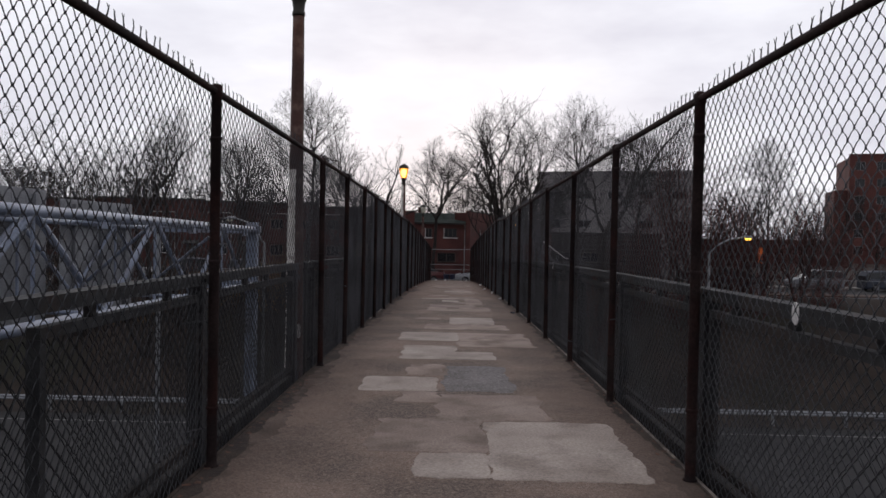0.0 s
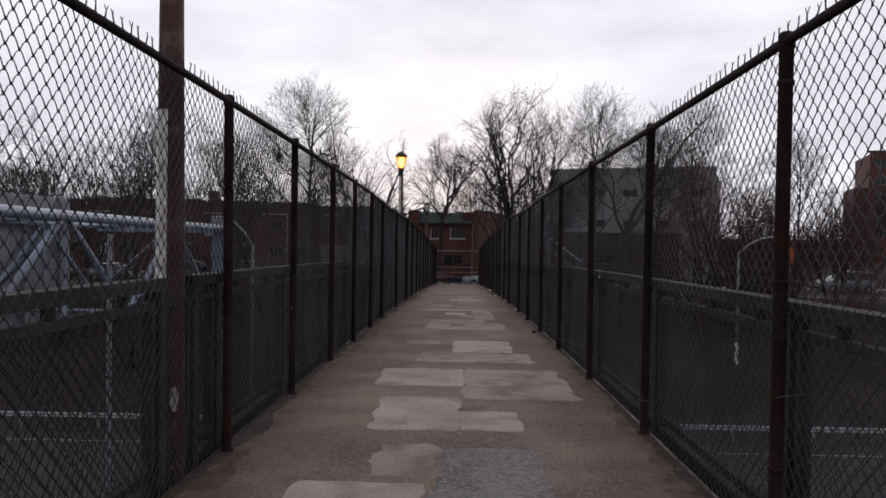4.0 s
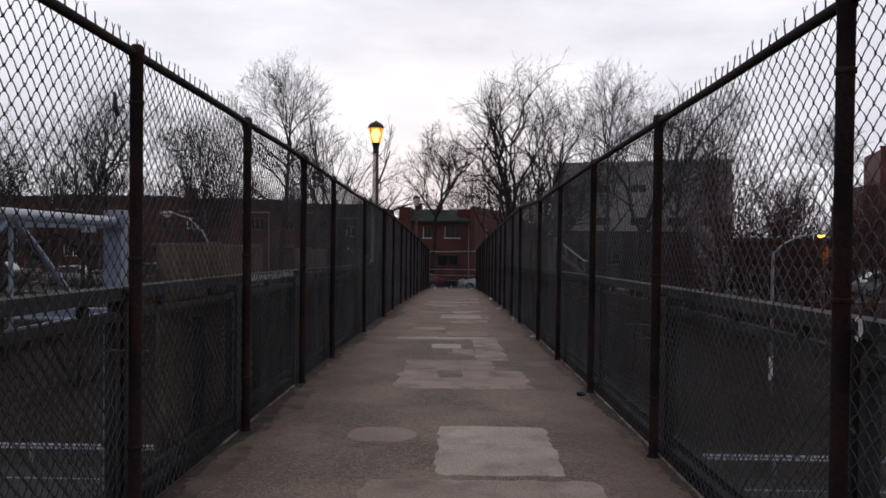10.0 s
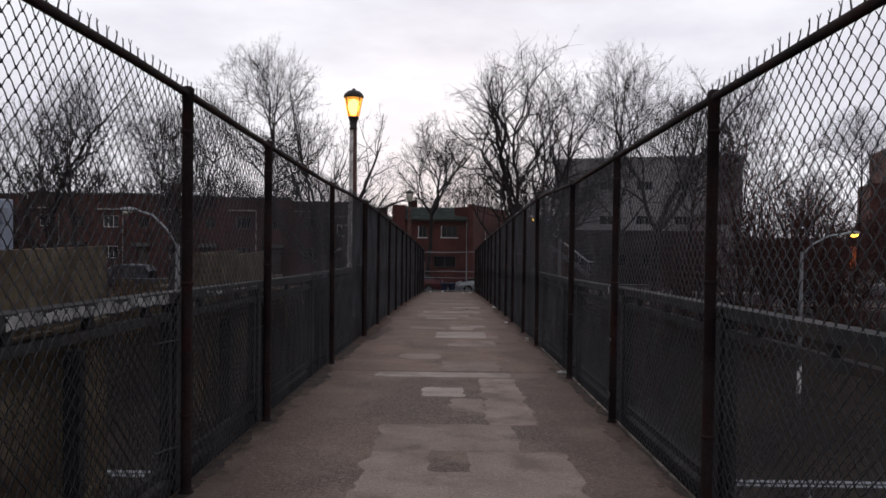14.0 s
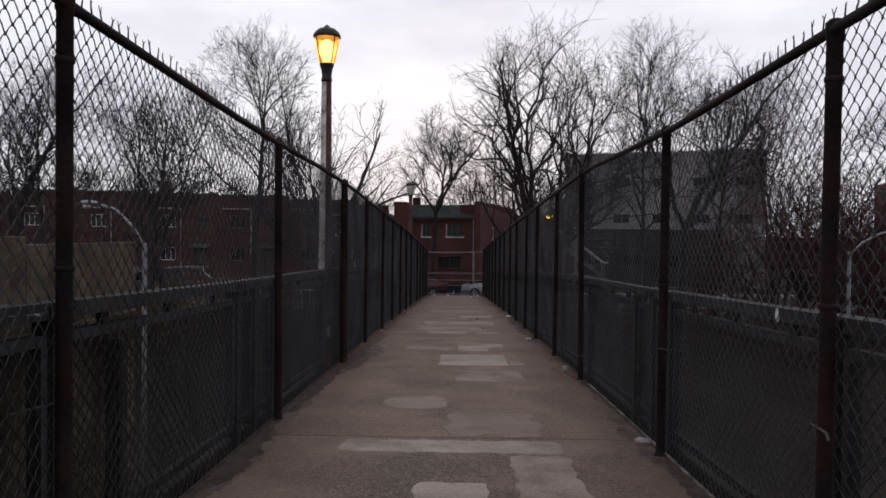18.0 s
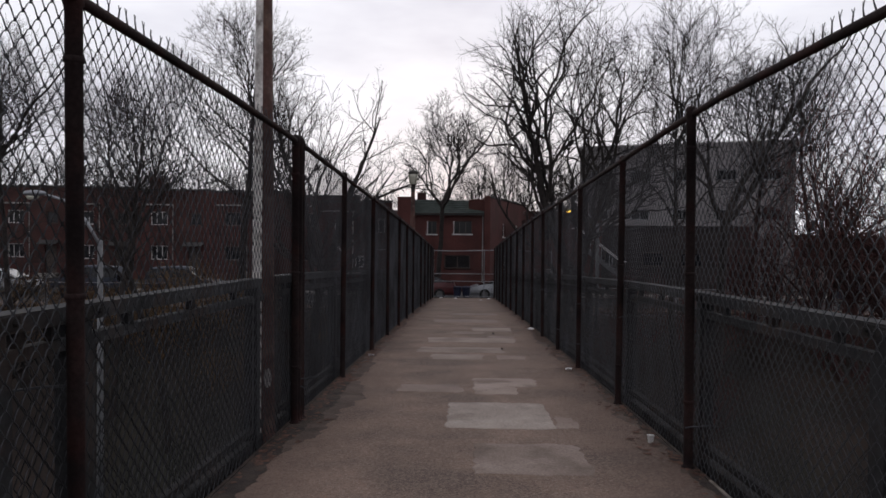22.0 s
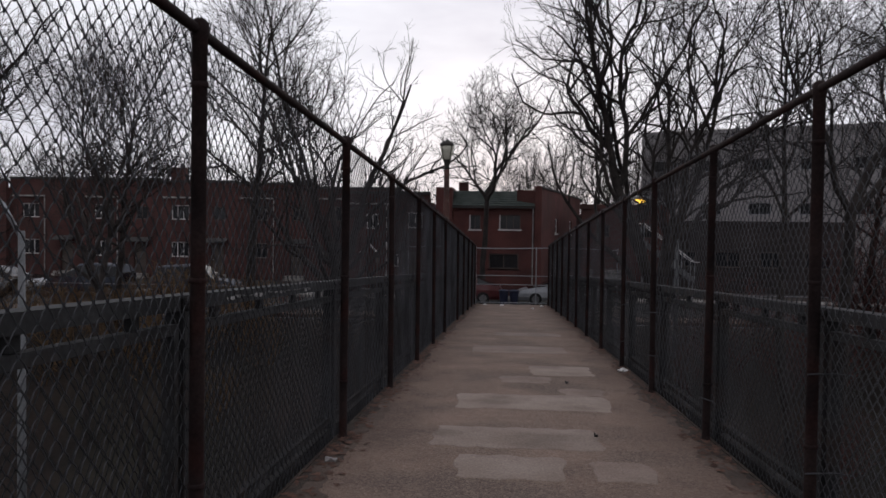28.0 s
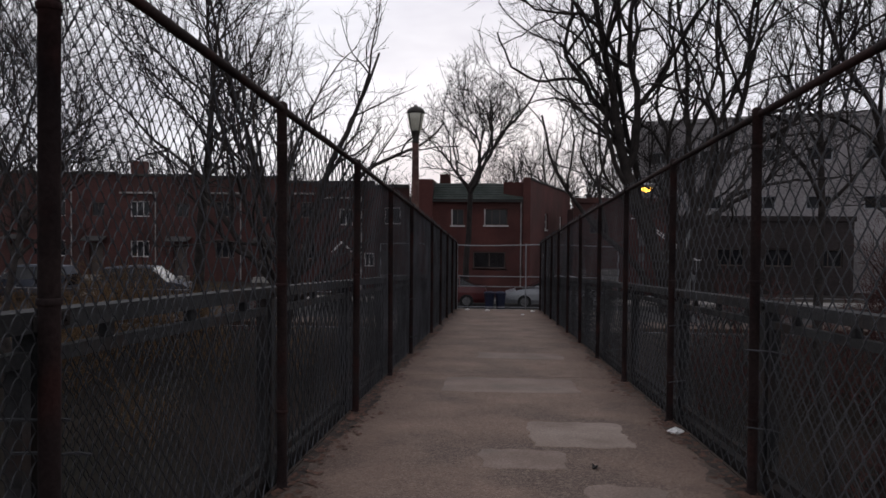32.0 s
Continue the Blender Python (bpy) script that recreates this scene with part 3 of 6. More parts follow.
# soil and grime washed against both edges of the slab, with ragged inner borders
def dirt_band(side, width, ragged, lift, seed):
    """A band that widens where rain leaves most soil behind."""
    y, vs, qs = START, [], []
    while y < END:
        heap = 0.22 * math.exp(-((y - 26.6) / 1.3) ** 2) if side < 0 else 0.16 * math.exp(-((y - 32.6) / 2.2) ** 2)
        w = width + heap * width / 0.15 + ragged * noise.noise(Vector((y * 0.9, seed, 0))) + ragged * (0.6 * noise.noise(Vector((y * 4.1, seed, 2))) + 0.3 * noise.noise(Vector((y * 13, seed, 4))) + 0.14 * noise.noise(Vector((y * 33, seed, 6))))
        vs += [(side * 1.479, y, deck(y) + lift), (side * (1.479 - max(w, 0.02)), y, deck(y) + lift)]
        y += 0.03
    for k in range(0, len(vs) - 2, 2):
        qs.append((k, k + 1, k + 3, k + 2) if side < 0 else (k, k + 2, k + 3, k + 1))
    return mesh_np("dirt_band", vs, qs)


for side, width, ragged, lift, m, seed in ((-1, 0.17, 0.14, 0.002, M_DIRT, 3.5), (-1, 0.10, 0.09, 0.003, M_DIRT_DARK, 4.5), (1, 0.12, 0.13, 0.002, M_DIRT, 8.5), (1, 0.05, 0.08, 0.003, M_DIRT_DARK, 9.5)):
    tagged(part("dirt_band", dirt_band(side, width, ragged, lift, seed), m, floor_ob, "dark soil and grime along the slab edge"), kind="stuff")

# ---- chain-link fences on both sides ----
FENCE_H, FX = 2.28, 1.445
LEFT_POSTS = [-2.2, 0.4, 4.59, 8.44, 10.38, 12.48, 14.46, 16.56, 18.48, 21.93, 25.48, 25.56, 25.64, 25.72, 28.0, 30.85, 33.3, 35.8, 38.2, 40.6, 44.6, 47.2, 49.8, 52.4, 55.0]
RIGHT_POSTS = [-0.2, 2.2, 4.52, 6.81, 9.12, 11.47, 13.9, 16.26, 18.62, 20.93, 24.30, 26.58, 29.1, 31.2, 33.5, 35.7, 38.1, 40.5, 42.9, 45.3, 47.7, 50.1, 52.5, 55.0]


def link_mesh(name, x, y0, y1, h0, h1, pitch, r, barbs=True, sway=0.012, lift=None, bow=0.0):
    """Woven wire: upright zigzag wires that bow between the knuckles where they hook their neighbours, with twisted ends on top."""
    half = pitch / 2
    n, k = int((y1 - y0) / half), int((h1 - h0) / half) + 1
    i, j = np.meshgrid(np.arange(n), np.arange(k), indexing="ij")
    y = y0 + i * half + ((i + j) % 2) * half
    s = y / 30
    z = -0.167 * s - 0.744 * s * s + 0.113 * s ** 3 + h0 + j * half
    if lift:
        z = z + lift(1 if x > 0 else -1, y) * j / (k - 1)
    xx = x + np.where((i + j) % 2 == 0, 0.9 * r, -0.9 * r) + sway * np.sin(y * 1.9 + 0.6 * np.sin(z * 2.1)) * np.sin((j / max(1, k - 1)) * math.pi)
    y = y + 0.004 * np.sin(z * 7 + y * 3) + 0.003 * np.sin(y * 11)
    base = np.stack([xx, y, z], -1)
    line = base
    if bow:
        mid = (base[:, :-1] + base[:, 1:]) / 2 + np.array((0, 0, bow))
        line = np.empty((n, 2 * k - 1, 3))
        line[:, ::2], line[:, 1::2] = base, mid
    m = line.shape[1]
    off = np.array([(1.1 * r, 0, 0), (-0.7 * r, 1.0 * r, 0.25 * r), (-0.7 * r, -1.0 * r, -0.25 * r)])
    v = line[:, :, None, :] + off
    idx = np.arange(n * m * 3).reshape(n, m, 3)
    a, b = idx[:, :-1, :], idx[:, 1:, :]
    q = [np.stack([a[..., c], a[..., (c + 1) % 3], b[..., (c + 1) % 3], b[..., c]], -1).reshape(-1, 4) for c in range(3)]
    verts, quads = [v.reshape(-1, 3)], [np.concatenate(q)]
    count = n * m * 3

    def sticks(p, q, r0, r1):
        """Short three-sided wires from p to q."""
        nonlocal count
        ends = np.stack([p, q], 1)[:, :, None, :] + off * np.array((r0, r1))[None, :, None, None]
        idx = count + np.arange(len(p) * 6).reshape(len(p), 2, 3)
        for c in range(3):
            quads.append(np.stack([idx[:, 0, c], idx[:, 0, (c + 1) % 3], idx[:, 1, (c + 1) % 3], idx[:, 1, c]], -1))
        verts.append(ends.reshape(-1, 3))
        count += len(p) * 6

    if barbs:
        rs = np.random.RandomState(3)
        tip = base[:, -1, :][(np.arange(n) + k) % 2 == 0]
        jit = rs.uniform(-1, 1, (len(tip), 6)) * 0.008
        fork = tip + np.stack([jit[:, 0], jit[:, 1], 0.036 + jit[:, 2]], -1)
        sticks(tip, fork, 1.7, 1.3)
        for side in (-1, 1):
            sticks(fork, fork + np.stack([0.5 * side * jit[:, 3], side * 0.012 + jit[:, 4], 0.024 + jit[:, 5]], -1), 1.1, 0.7)
    if bow:
        # the hooked knuckles where neighbouring wires meet
        hook = base[((i + j) % 2 == 1) & (j > 0.4 * k)]
        sticks(hook - np.array((0, 0, 0.007)), hook + np.array((0, 0, 0.009)), 1.45, 1.3)
    return mesh_np(name, np.concatenate(verts), np.concatenate(quads))


def post_mesh():
    bm = bmesh.new()
    lathe(bm, [(0.044, -0.02), (0.044, 0.010), (0.034, 0.013), (0.031, 0.05), (0.031, FENCE_H - 0.03), (0.036, FENCE_H - 0.025), (0.036, FENCE_H + 0.03), (0.02, FENCE_H + 0.045)], 12)
    return finish(bm, "post", True)


def band_mesh():
    bm = bmesh.new()
    lathe(bm, [(0.0335, -0.011), (0.0365, -0.009), (0.0365, 0.009), (0.0335, 0.011)], 12)
    return finish(bm, "tension_band", True)


POST, BAND = post_mesh(), band_mesh()
bm = bmesh.new()
tube(bm, [(-0.045, -0.036, 0.0), (0.0, -0.039, 0.004), (0.04, -0.03, 0.001), (0.11, -0.03, 0.004), (0.20, -0.05, -0.004)], 0.0055, 5)
TIE = finish(bm, "tie_wire")
rng = random.Random(11)
for s, posts, side in ((-1, LEFT_POSTS, "left"), (1, RIGHT_POSTS, "right")):
    fence = thing("chain_link_fence", "tall dark chain-link fence on rusty brown steel posts along the walkway", "fence", "bridge fences")
    for y in posts:
        p = part("post", POST, M_POST, fence)
        p.matrix_local = pose(s * FX, y, deck(y), rng.uniform(-0.35, 0.35), rng.uniform(-0.3, 0.3), rng.uniform(0, 360)) @ Matrix.Diagonal((1, 1, 1 + crest(s, y) / FENCE_H, 1))
        for h in (0.42, 1.25, 2.05):
            b = part("tension_band", BAND, M_POST, p)
            b.location.z = h + rng.uniform(-0.06, 0.06)
        for h in (0.33, 0.82):
            if rng.random() < 0.7:
                t = part("tie_wire", TIE, M_TIE if rng.random() < 0.45 else M_WIRE, p, "bright twisted tie wire")
                t.matrix_local = Matrix.Translation((0, 0, h + rng.uniform(-0.1, 0.1))) @ p.matrix_local.to_3x3().inverted().to_4x4() @ pose(0, 0, 0, 0, 0, 0 if s > 0 else 180)
        if y in (30.85, 13.9):
            t = part("tie_wire", TIE, M_TIE, p, "bright twisted tie wire")
            t.matrix_local = Matrix.Translation((0, 0, 0.8)) @ p.matrix_local.to_3x3().inverted().to_4x4() @ pose(-s * 0.06, 0, 0, 0, 0, (0 if s > 0 else 180) - 4)
    bm = bmesh.new()
    n = 60
    tube(bm, [(s * FX, START + (END - 0.3 - START) * i / n, deck(START + (END - 0.3 - START) * i / n) + FENCE_H + rng.uniform(-0.004, 0.004)) for i in range(n + 1)], 0.0225, 8)
    for v in bm.verts:
        v.co.z += crest(s, v.co.y)
    part("top_rail", bm, M_POST, fence, smooth=True)
    x = s * (FX + 0.036)
    for a, b, pitch, r, bow in ((START, 1.6, 0.17, 0.004, 0.0), (1.6, 32.0, 0.085, 0.0023, 0.0065), (32.0, END, 0.17, 0.0042, 0.0)):
        w = part("chain_link_mesh", link_mesh("chain_link_mesh", x, a, b, 0.03, FENCE_H + 0.05, pitch, r, lift=crest, bow=bow), M_WIRE, fence, "woven dark wire mesh with twisted barbed tips")
        tagged(w, kind="stuff")

# ---- steel railing outside each fence ----
RX = 1.6
POLES = (7.95, 25.08, 42.6)


def railing(s, posts):
    r = thing("steel_railing", "dark grey-green painted steel railing with wire mesh panels", "railing", "bridge railings")
    x0, x1 = sorted((s * (RX - 0.055), s * (RX + 0.055)))
    gaps = [START] + ([g for p in POLES for g in (p - 0.27, p + 0.17)] if s < 0 else []) + [END]
    for c, d in zip(gaps[::2], gaps[1::2]):
        part("top_beam", strip("top_beam", x0, x1, 1.115, 1.18, c, d, side=s), M_RAIL, r)
    a, b = sorted((s * (RX - 0.02), s * (RX + 0.055)))
    part("kick_plate", strip("kick_plate", a, b, -0.069, 0.03), M_SOOT, r)
    stan = sorted([y + 0.18 for y in posts[1:-1] if not 25.4 < y < 25.7 and not 20.5 < y < 22.5] + [21.17, 21.64, 22.22, END])
    if s < 0:
        stan = sorted([y for y in stan if all(abs(y - p) > 0.5 for p in POLES)] + [g for p in POLES for g in (p - 0.315, p + 0.215)])
    for y in stan:
        bm = bmesh.new()
        soft_box(bm, x0 + 0.008, x1 - 0.008, y - 0.045, y + 0.045, deck(y) - 0.07, deck(y) + sag(s, y) + (1.114 if all(abs(y - p + 0.315) > 0.01 and abs(y - p - 0.215) > 0.01 for p in POLES) else 1.17), 0.006)
        part("stanchion", bm, M_RAIL, r)
        if 2 < y < 45 and all(abs(y - p) > 0.5 for p in POLES):
            z = deck(y) + sag(s, y)
            fx = s * (RX - 0.0555)
            f0, f1 = sorted((fx, fx - s * 0.007))
            bm = bmesh.new()
            soft_box(bm, f0, f1, y - 0.10, y + 0.10, z + 1.122, z + 1.173, 0.002)
            plate = part("splice_plate", bm, M_SOOT, r, "grimy bolted plate joining the beam")
            for dy in (-0.065, 0.065):
                bm = bmesh.new()
                tube(bm, [(fx - s * 0.0072, y + dy, z + 1.148), (fx - s * 0.021, y + dy, z + 1.148)], [0.013, 0.011], 6)
                part("bolt", bm, M_SOOT, plate)
    for a, b in zip(stan, stan[1:]):
        if b - a < 0.4:
            continue
        cuts = [a, b] if b - a < 3 else [a, (a + b) / 2 - 0.14, (a + b) / 2 + 0.14, b]
        for c, d in zip(cuts[::2], cuts[1::2]):
            c, d = c + 0.062, d - 0.062
            xa, xb = sorted((s * (RX - 0.028), s * (RX + 0.028)))
            frame_ob = part("panel_frame", strip("upper_bar", xa, xb, 1.01, 1.055, c, d, side=s), M_RAIL, r)
            part("lower_bar", strip("lower_bar", xa, xb, 0.09, 0.135, c, d), M_SOOT, frame_ob)
            for e in (c, d - 0.045):
                bm = bmesh.new()
                z = deck(e)
                box(bm, xa, xb, e, e + 0.045, z + 0.136, z + sag(s, e) + 1.009)
                part("side_bar", bm, M_RAIL, frame_ob)
                # the frame is one bent pipe: rounded corners below
                t = 1 if e == c else -1
                y0 = e + 0.0225
                bm = bmesh.new()
                tube(bm, [(s * RX, y0 + t * 0.016 + t * 0.085 * (1 - math.cos(q * 0.3927)), deck(y0) + 0.122 + 0.085 * (1 - math.sin(q * 0.3927))) for q in range(5)], 0.02, 6)
                part("corner_bend", bm, M_RAIL, frame_ob)
            n = max(2, round((d - c) / 0.75))
            for k in range(n):
                y = c + (k + 0.5) * (d - c) / n
                bm = bmesh.new()
                soft_box(bm, xa + 0.01, xb - 0.01, y - 0.03, y + 0.03, deck(y) + sag(s, y) + 1.056, deck(y) + sag(s, y) + 1.114, 0.004)
                part("spacer", bm, M_RAIL, frame_ob)
            for e in (0.06, 0.94):
                y = c + (d - c) * e
                bm = bmesh.new()
                box(bm, xa + 0.012, xb - 0.012, y - 0.02, y + 0.02, deck(y) + 0.076, deck(y) + 0.089)
                part("foot", bm, M_RAIL, frame_ob)
    for a, b, p, w in ((START, 34.0, 0.081, 0.0027), (34.0, END, 0.162, 0.0052)):
        tagged(part("infill_mesh", link_mesh("infill_mesh", s * RX, a, b, 0.12, 1.03, p, w, False, 0.004, lift=sag), M_WIRE_LOW, r, "dull grey woven wire infill"), kind="stuff")
    return r


left_rail = railing(-1, LEFT_POSTS)
# old pale paint left on the inner side of the beam
def old_paint(s, y, end, amount, rail):
    vs, qs = [], []
    while y < end:
        a = amount + 0.03 * noise.noise(Vector((y * 5, 1, 0))) + 0.016 * noise.noise(Vector((y * 30, 1, 0)))
        b = amount + 0.025 * noise.noise(Vector((y * 6, 7, 0))) + 0.016 * noise.noise(Vector((y * 28, 7, 0)))
        z = deck(y) + sag(s, y) + 1.147
        vs += [(s * (RX - 0.0575), y, z - min(max(a, 0), 0.031)), (s * (RX - 0.0575), y, z + min(max(b, 0), 0.031))]
        y += 0.012
    for k in range(0, len(vs) - 2, 2):
        qs.append((k, k + 2, k + 3, k + 1))
    part("old_paint", mesh_np("old_paint", vs, qs), M_FLAKE, rail, "pale flaking old paint")


old_paint(-1, 14.95, 16.55, 0.026, left_rail)
old_paint(-1, 28.6, 30.2, 0.004, left_rail)
old_paint(-1, 17.2, 18.6, 0.002, left_rail)
railing(1, RIGHT_POSTS)

# ---- fence across the far end, where the path turns away ----
ef = thing("end_fence", "chain-link fence with pale pipe rails closing the end of the bridge", "fence", "", (0, END + 0.12, deck(END)))
for x in (-4.2, -1.45, 0.98, 1.75, 4.2):
    bm = bmesh.new()
    tube(bm, [(x, 0, -0.7), (x, 0, 2.32)], 0.024, 10)
    part("post", bm, M_GALV, ef)
for h, r in ((2.27, 0.02), (1.15, 0.018), (0.79, 0.016), (0.06, 0.018)):
    bm = bmesh.new()
    tube(bm, [(-4.2 + 8.4 * i / 12, 0.05, h + 0.03 * math.sin(i * 0.9) * (h > 2)) for i in range(13)], r, 8)
    part("rail", bm, M_GALV, ef, "pale galvanised pipe rail")
v = link_mesh("end_mesh", 0, -4.2, 4.2, 0, 2.27, 0.12, 0.0022, False)
co = np.empty(len(v.vertices) * 3, np.float32)
v.vertices.foreach_get("co", co)
co = co.reshape(-1, 3)
s_ = co[:, 1] / 30
co[:, 2] -= -0.167 * s_ - 0.744 * s_ * s_ + 0.113 * s_ ** 3
co = co[:, [1, 0, 2]]
v.vertices.foreach_set("co", co.ravel())
tagged(part("chain_link_mesh", v, M_WIRE, ef), kind="stuff")
bm = bmesh.new()
soft_box(bm, -4.4, 4.4, END - 0.02, END + 0.3, STREET - 0.3, deck(END) - 0.02, 0.02)
tagged(part("wall_abutment", bm, M_KERB), "grey concrete abutment wall at the end of the bridge", "wall", kind="structure")

# ---- lamps on the bridge ----
def bridge_lamp(y, lit, tall, flaked=9.0):
    z = deck(y) - 0.07
    l = thing("lamp_post", "brown flaking lamp post with a glowing amber lantern" if lit else "brown lamp post with an unlit milky lantern", "lamp post", "bridge lamps", (-1.605 if y > 10 else -1.64, y, z))
    h = tall - z
    bm = bmesh.new()
    lathe(bm, [(0.108, 0.0), (0.108, 0.02), (0.096, 0.03), (0.096, 0.34), (0.093, 0.37), (0.091, 0.40), (0.085, 1.2), (0.074, 2.2), (0.060, h - 0.36)], 16)
    part("pole", bm, M_LAMPPOLE, l, smooth=True)
    bm = bmesh.new()
    lathe(bm, [(0.062, h - 0.37), (0.07, h - 0.36), (0.066, h - 0.33), (0.058, h - 0.31), (0.070, h - 0.22), (0.088, h - 0.17), (0.092, h - 0.15)], 16)
    part("collar", bm, M_LAMPCAP, l, smooth=True)
    bm = bmesh.new()
    lathe(bm, [(0.088, h - 0.149), (0.105, h - 0.12), (0.138, h + 0.06), (0.158, h + 0.17)], 20)
    glass = part("lantern_glass", bm, M_LIT if lit else M_GLASS_OFF, l, "amber glowing glass" if lit else "milky unlit glass", smooth=True)
    bm = bmesh.new()
    lathe(bm, [(0.160, h + 0.165), (0.172, h + 0.175), (0.170, h + 0.195), (0.150, h + 0.235), (0.105, h + 0.275), (0.045, h + 0.295), (0.02, h + 0.325)], 20)
    part("cap", bm, M_LAMPCAP, l, smooth=True)
    for k in range(4):
        a = math.pi / 4 + k * math.pi / 2
        bm = bmesh.new()
        tube(bm, [(0.092 * math.cos(a), 0.092 * math.sin(a), h - 0.15), (0.142 * math.cos(a), 0.142 * math.sin(a), h + 0.06), (0.162 * math.cos(a), 0.162 * math.sin(a), h + 0.17)], 0.009, 5)
        part("rib", bm, M_LAMPCAP, l)
    bm = bmesh.new()
    prof = [(0.1095, 0.0), (0.1095, 0.021), (0.0975, 0.031), (0.0975, 0.34), (0.0945, 0.371), (0.0925, 0.40), (0.0865, 1.2), (0.0755, 2.2), (0.0615, h - 0.38)]
    prof = [q for q in prof if q[1] < flaked]
    cols = [[bm.verts.new((r * math.cos(a), r * math.sin(a), z)) for r, z in prof] for a in (radians(157 + 12 * k) for k in range(11))]
    for c0, c1 in zip(cols, cols[1:]):
        for k in range(len(prof) - 1):
            bm.faces.new((c0[k], c1[k], c1[k + 1], c0[k + 1]))
    if flaked > 0.4:
        part("bare_side", bm, M_BARE, l, "side where the paint has flaked to pale metal", smooth=True)
    else:
        bm.free()
    bm = bmesh.new()
    tube(bm, [(0.0, -0.085, 0), (0.0, -0.097, 0)], 1.0, 14)
    for v in bm.verts:
        v.co = Matrix.Rotation(radians(38), 3, "Z") @ Vector((v.co.x * 0.028, v.co.y, v.co.z * 0.075)) + Vector((0, 0, 0.52))
    part("access_cover", bm, M_DULLWHITE, l, "pale oval hand-hole cover")
    if lit:
        glass.visible_shadow = False
        bm = bmesh.new()
        lathe(bm, [(0.03, h - 0.11), (0.062, h - 0.07), (0.088, h + 0.02), (0.085, h + 0.09), (0.03, h + 0.14)], 12)
        part("burner", bm, M_BULB, l, "white-hot lamp burner", smooth=True)
        bulb = new("lamp_bulb", bpy.data.lights.new("lamp_bulb", "POINT"))
        bulb.data.energy, bulb.data.color, bulb.data.shadow_soft_size = 6.0, (1.0, 0.6, 0.22), 0.16
        bulb.parent = l
        bulb.location = (0, 0, h + 0.0)
        bulb.data.use_shadow = True
    return l


bridge_lamp(7.95, True, 4.0, 2.3)
bridge_lamp(25.08, True, 3.31)
bridge_lamp(42.6, False, 2.60, 0.1)


# ---- bare trees ----
GOLD = 2.39996
CURL = (0.045, 0.11, 0.15, 0.17, 0.10)   # how much each order of wood bends on its way
RISE = (0.02, 0.035, 0.045, 0.05, 0.03)   # how much it turns up to the light
LENGTH = (0.7, 0.42, 0.30, 0.22, 0.16)    # length of one straight piece


def unit(v):
    return v / (np.linalg.norm(v) + 1e-9)


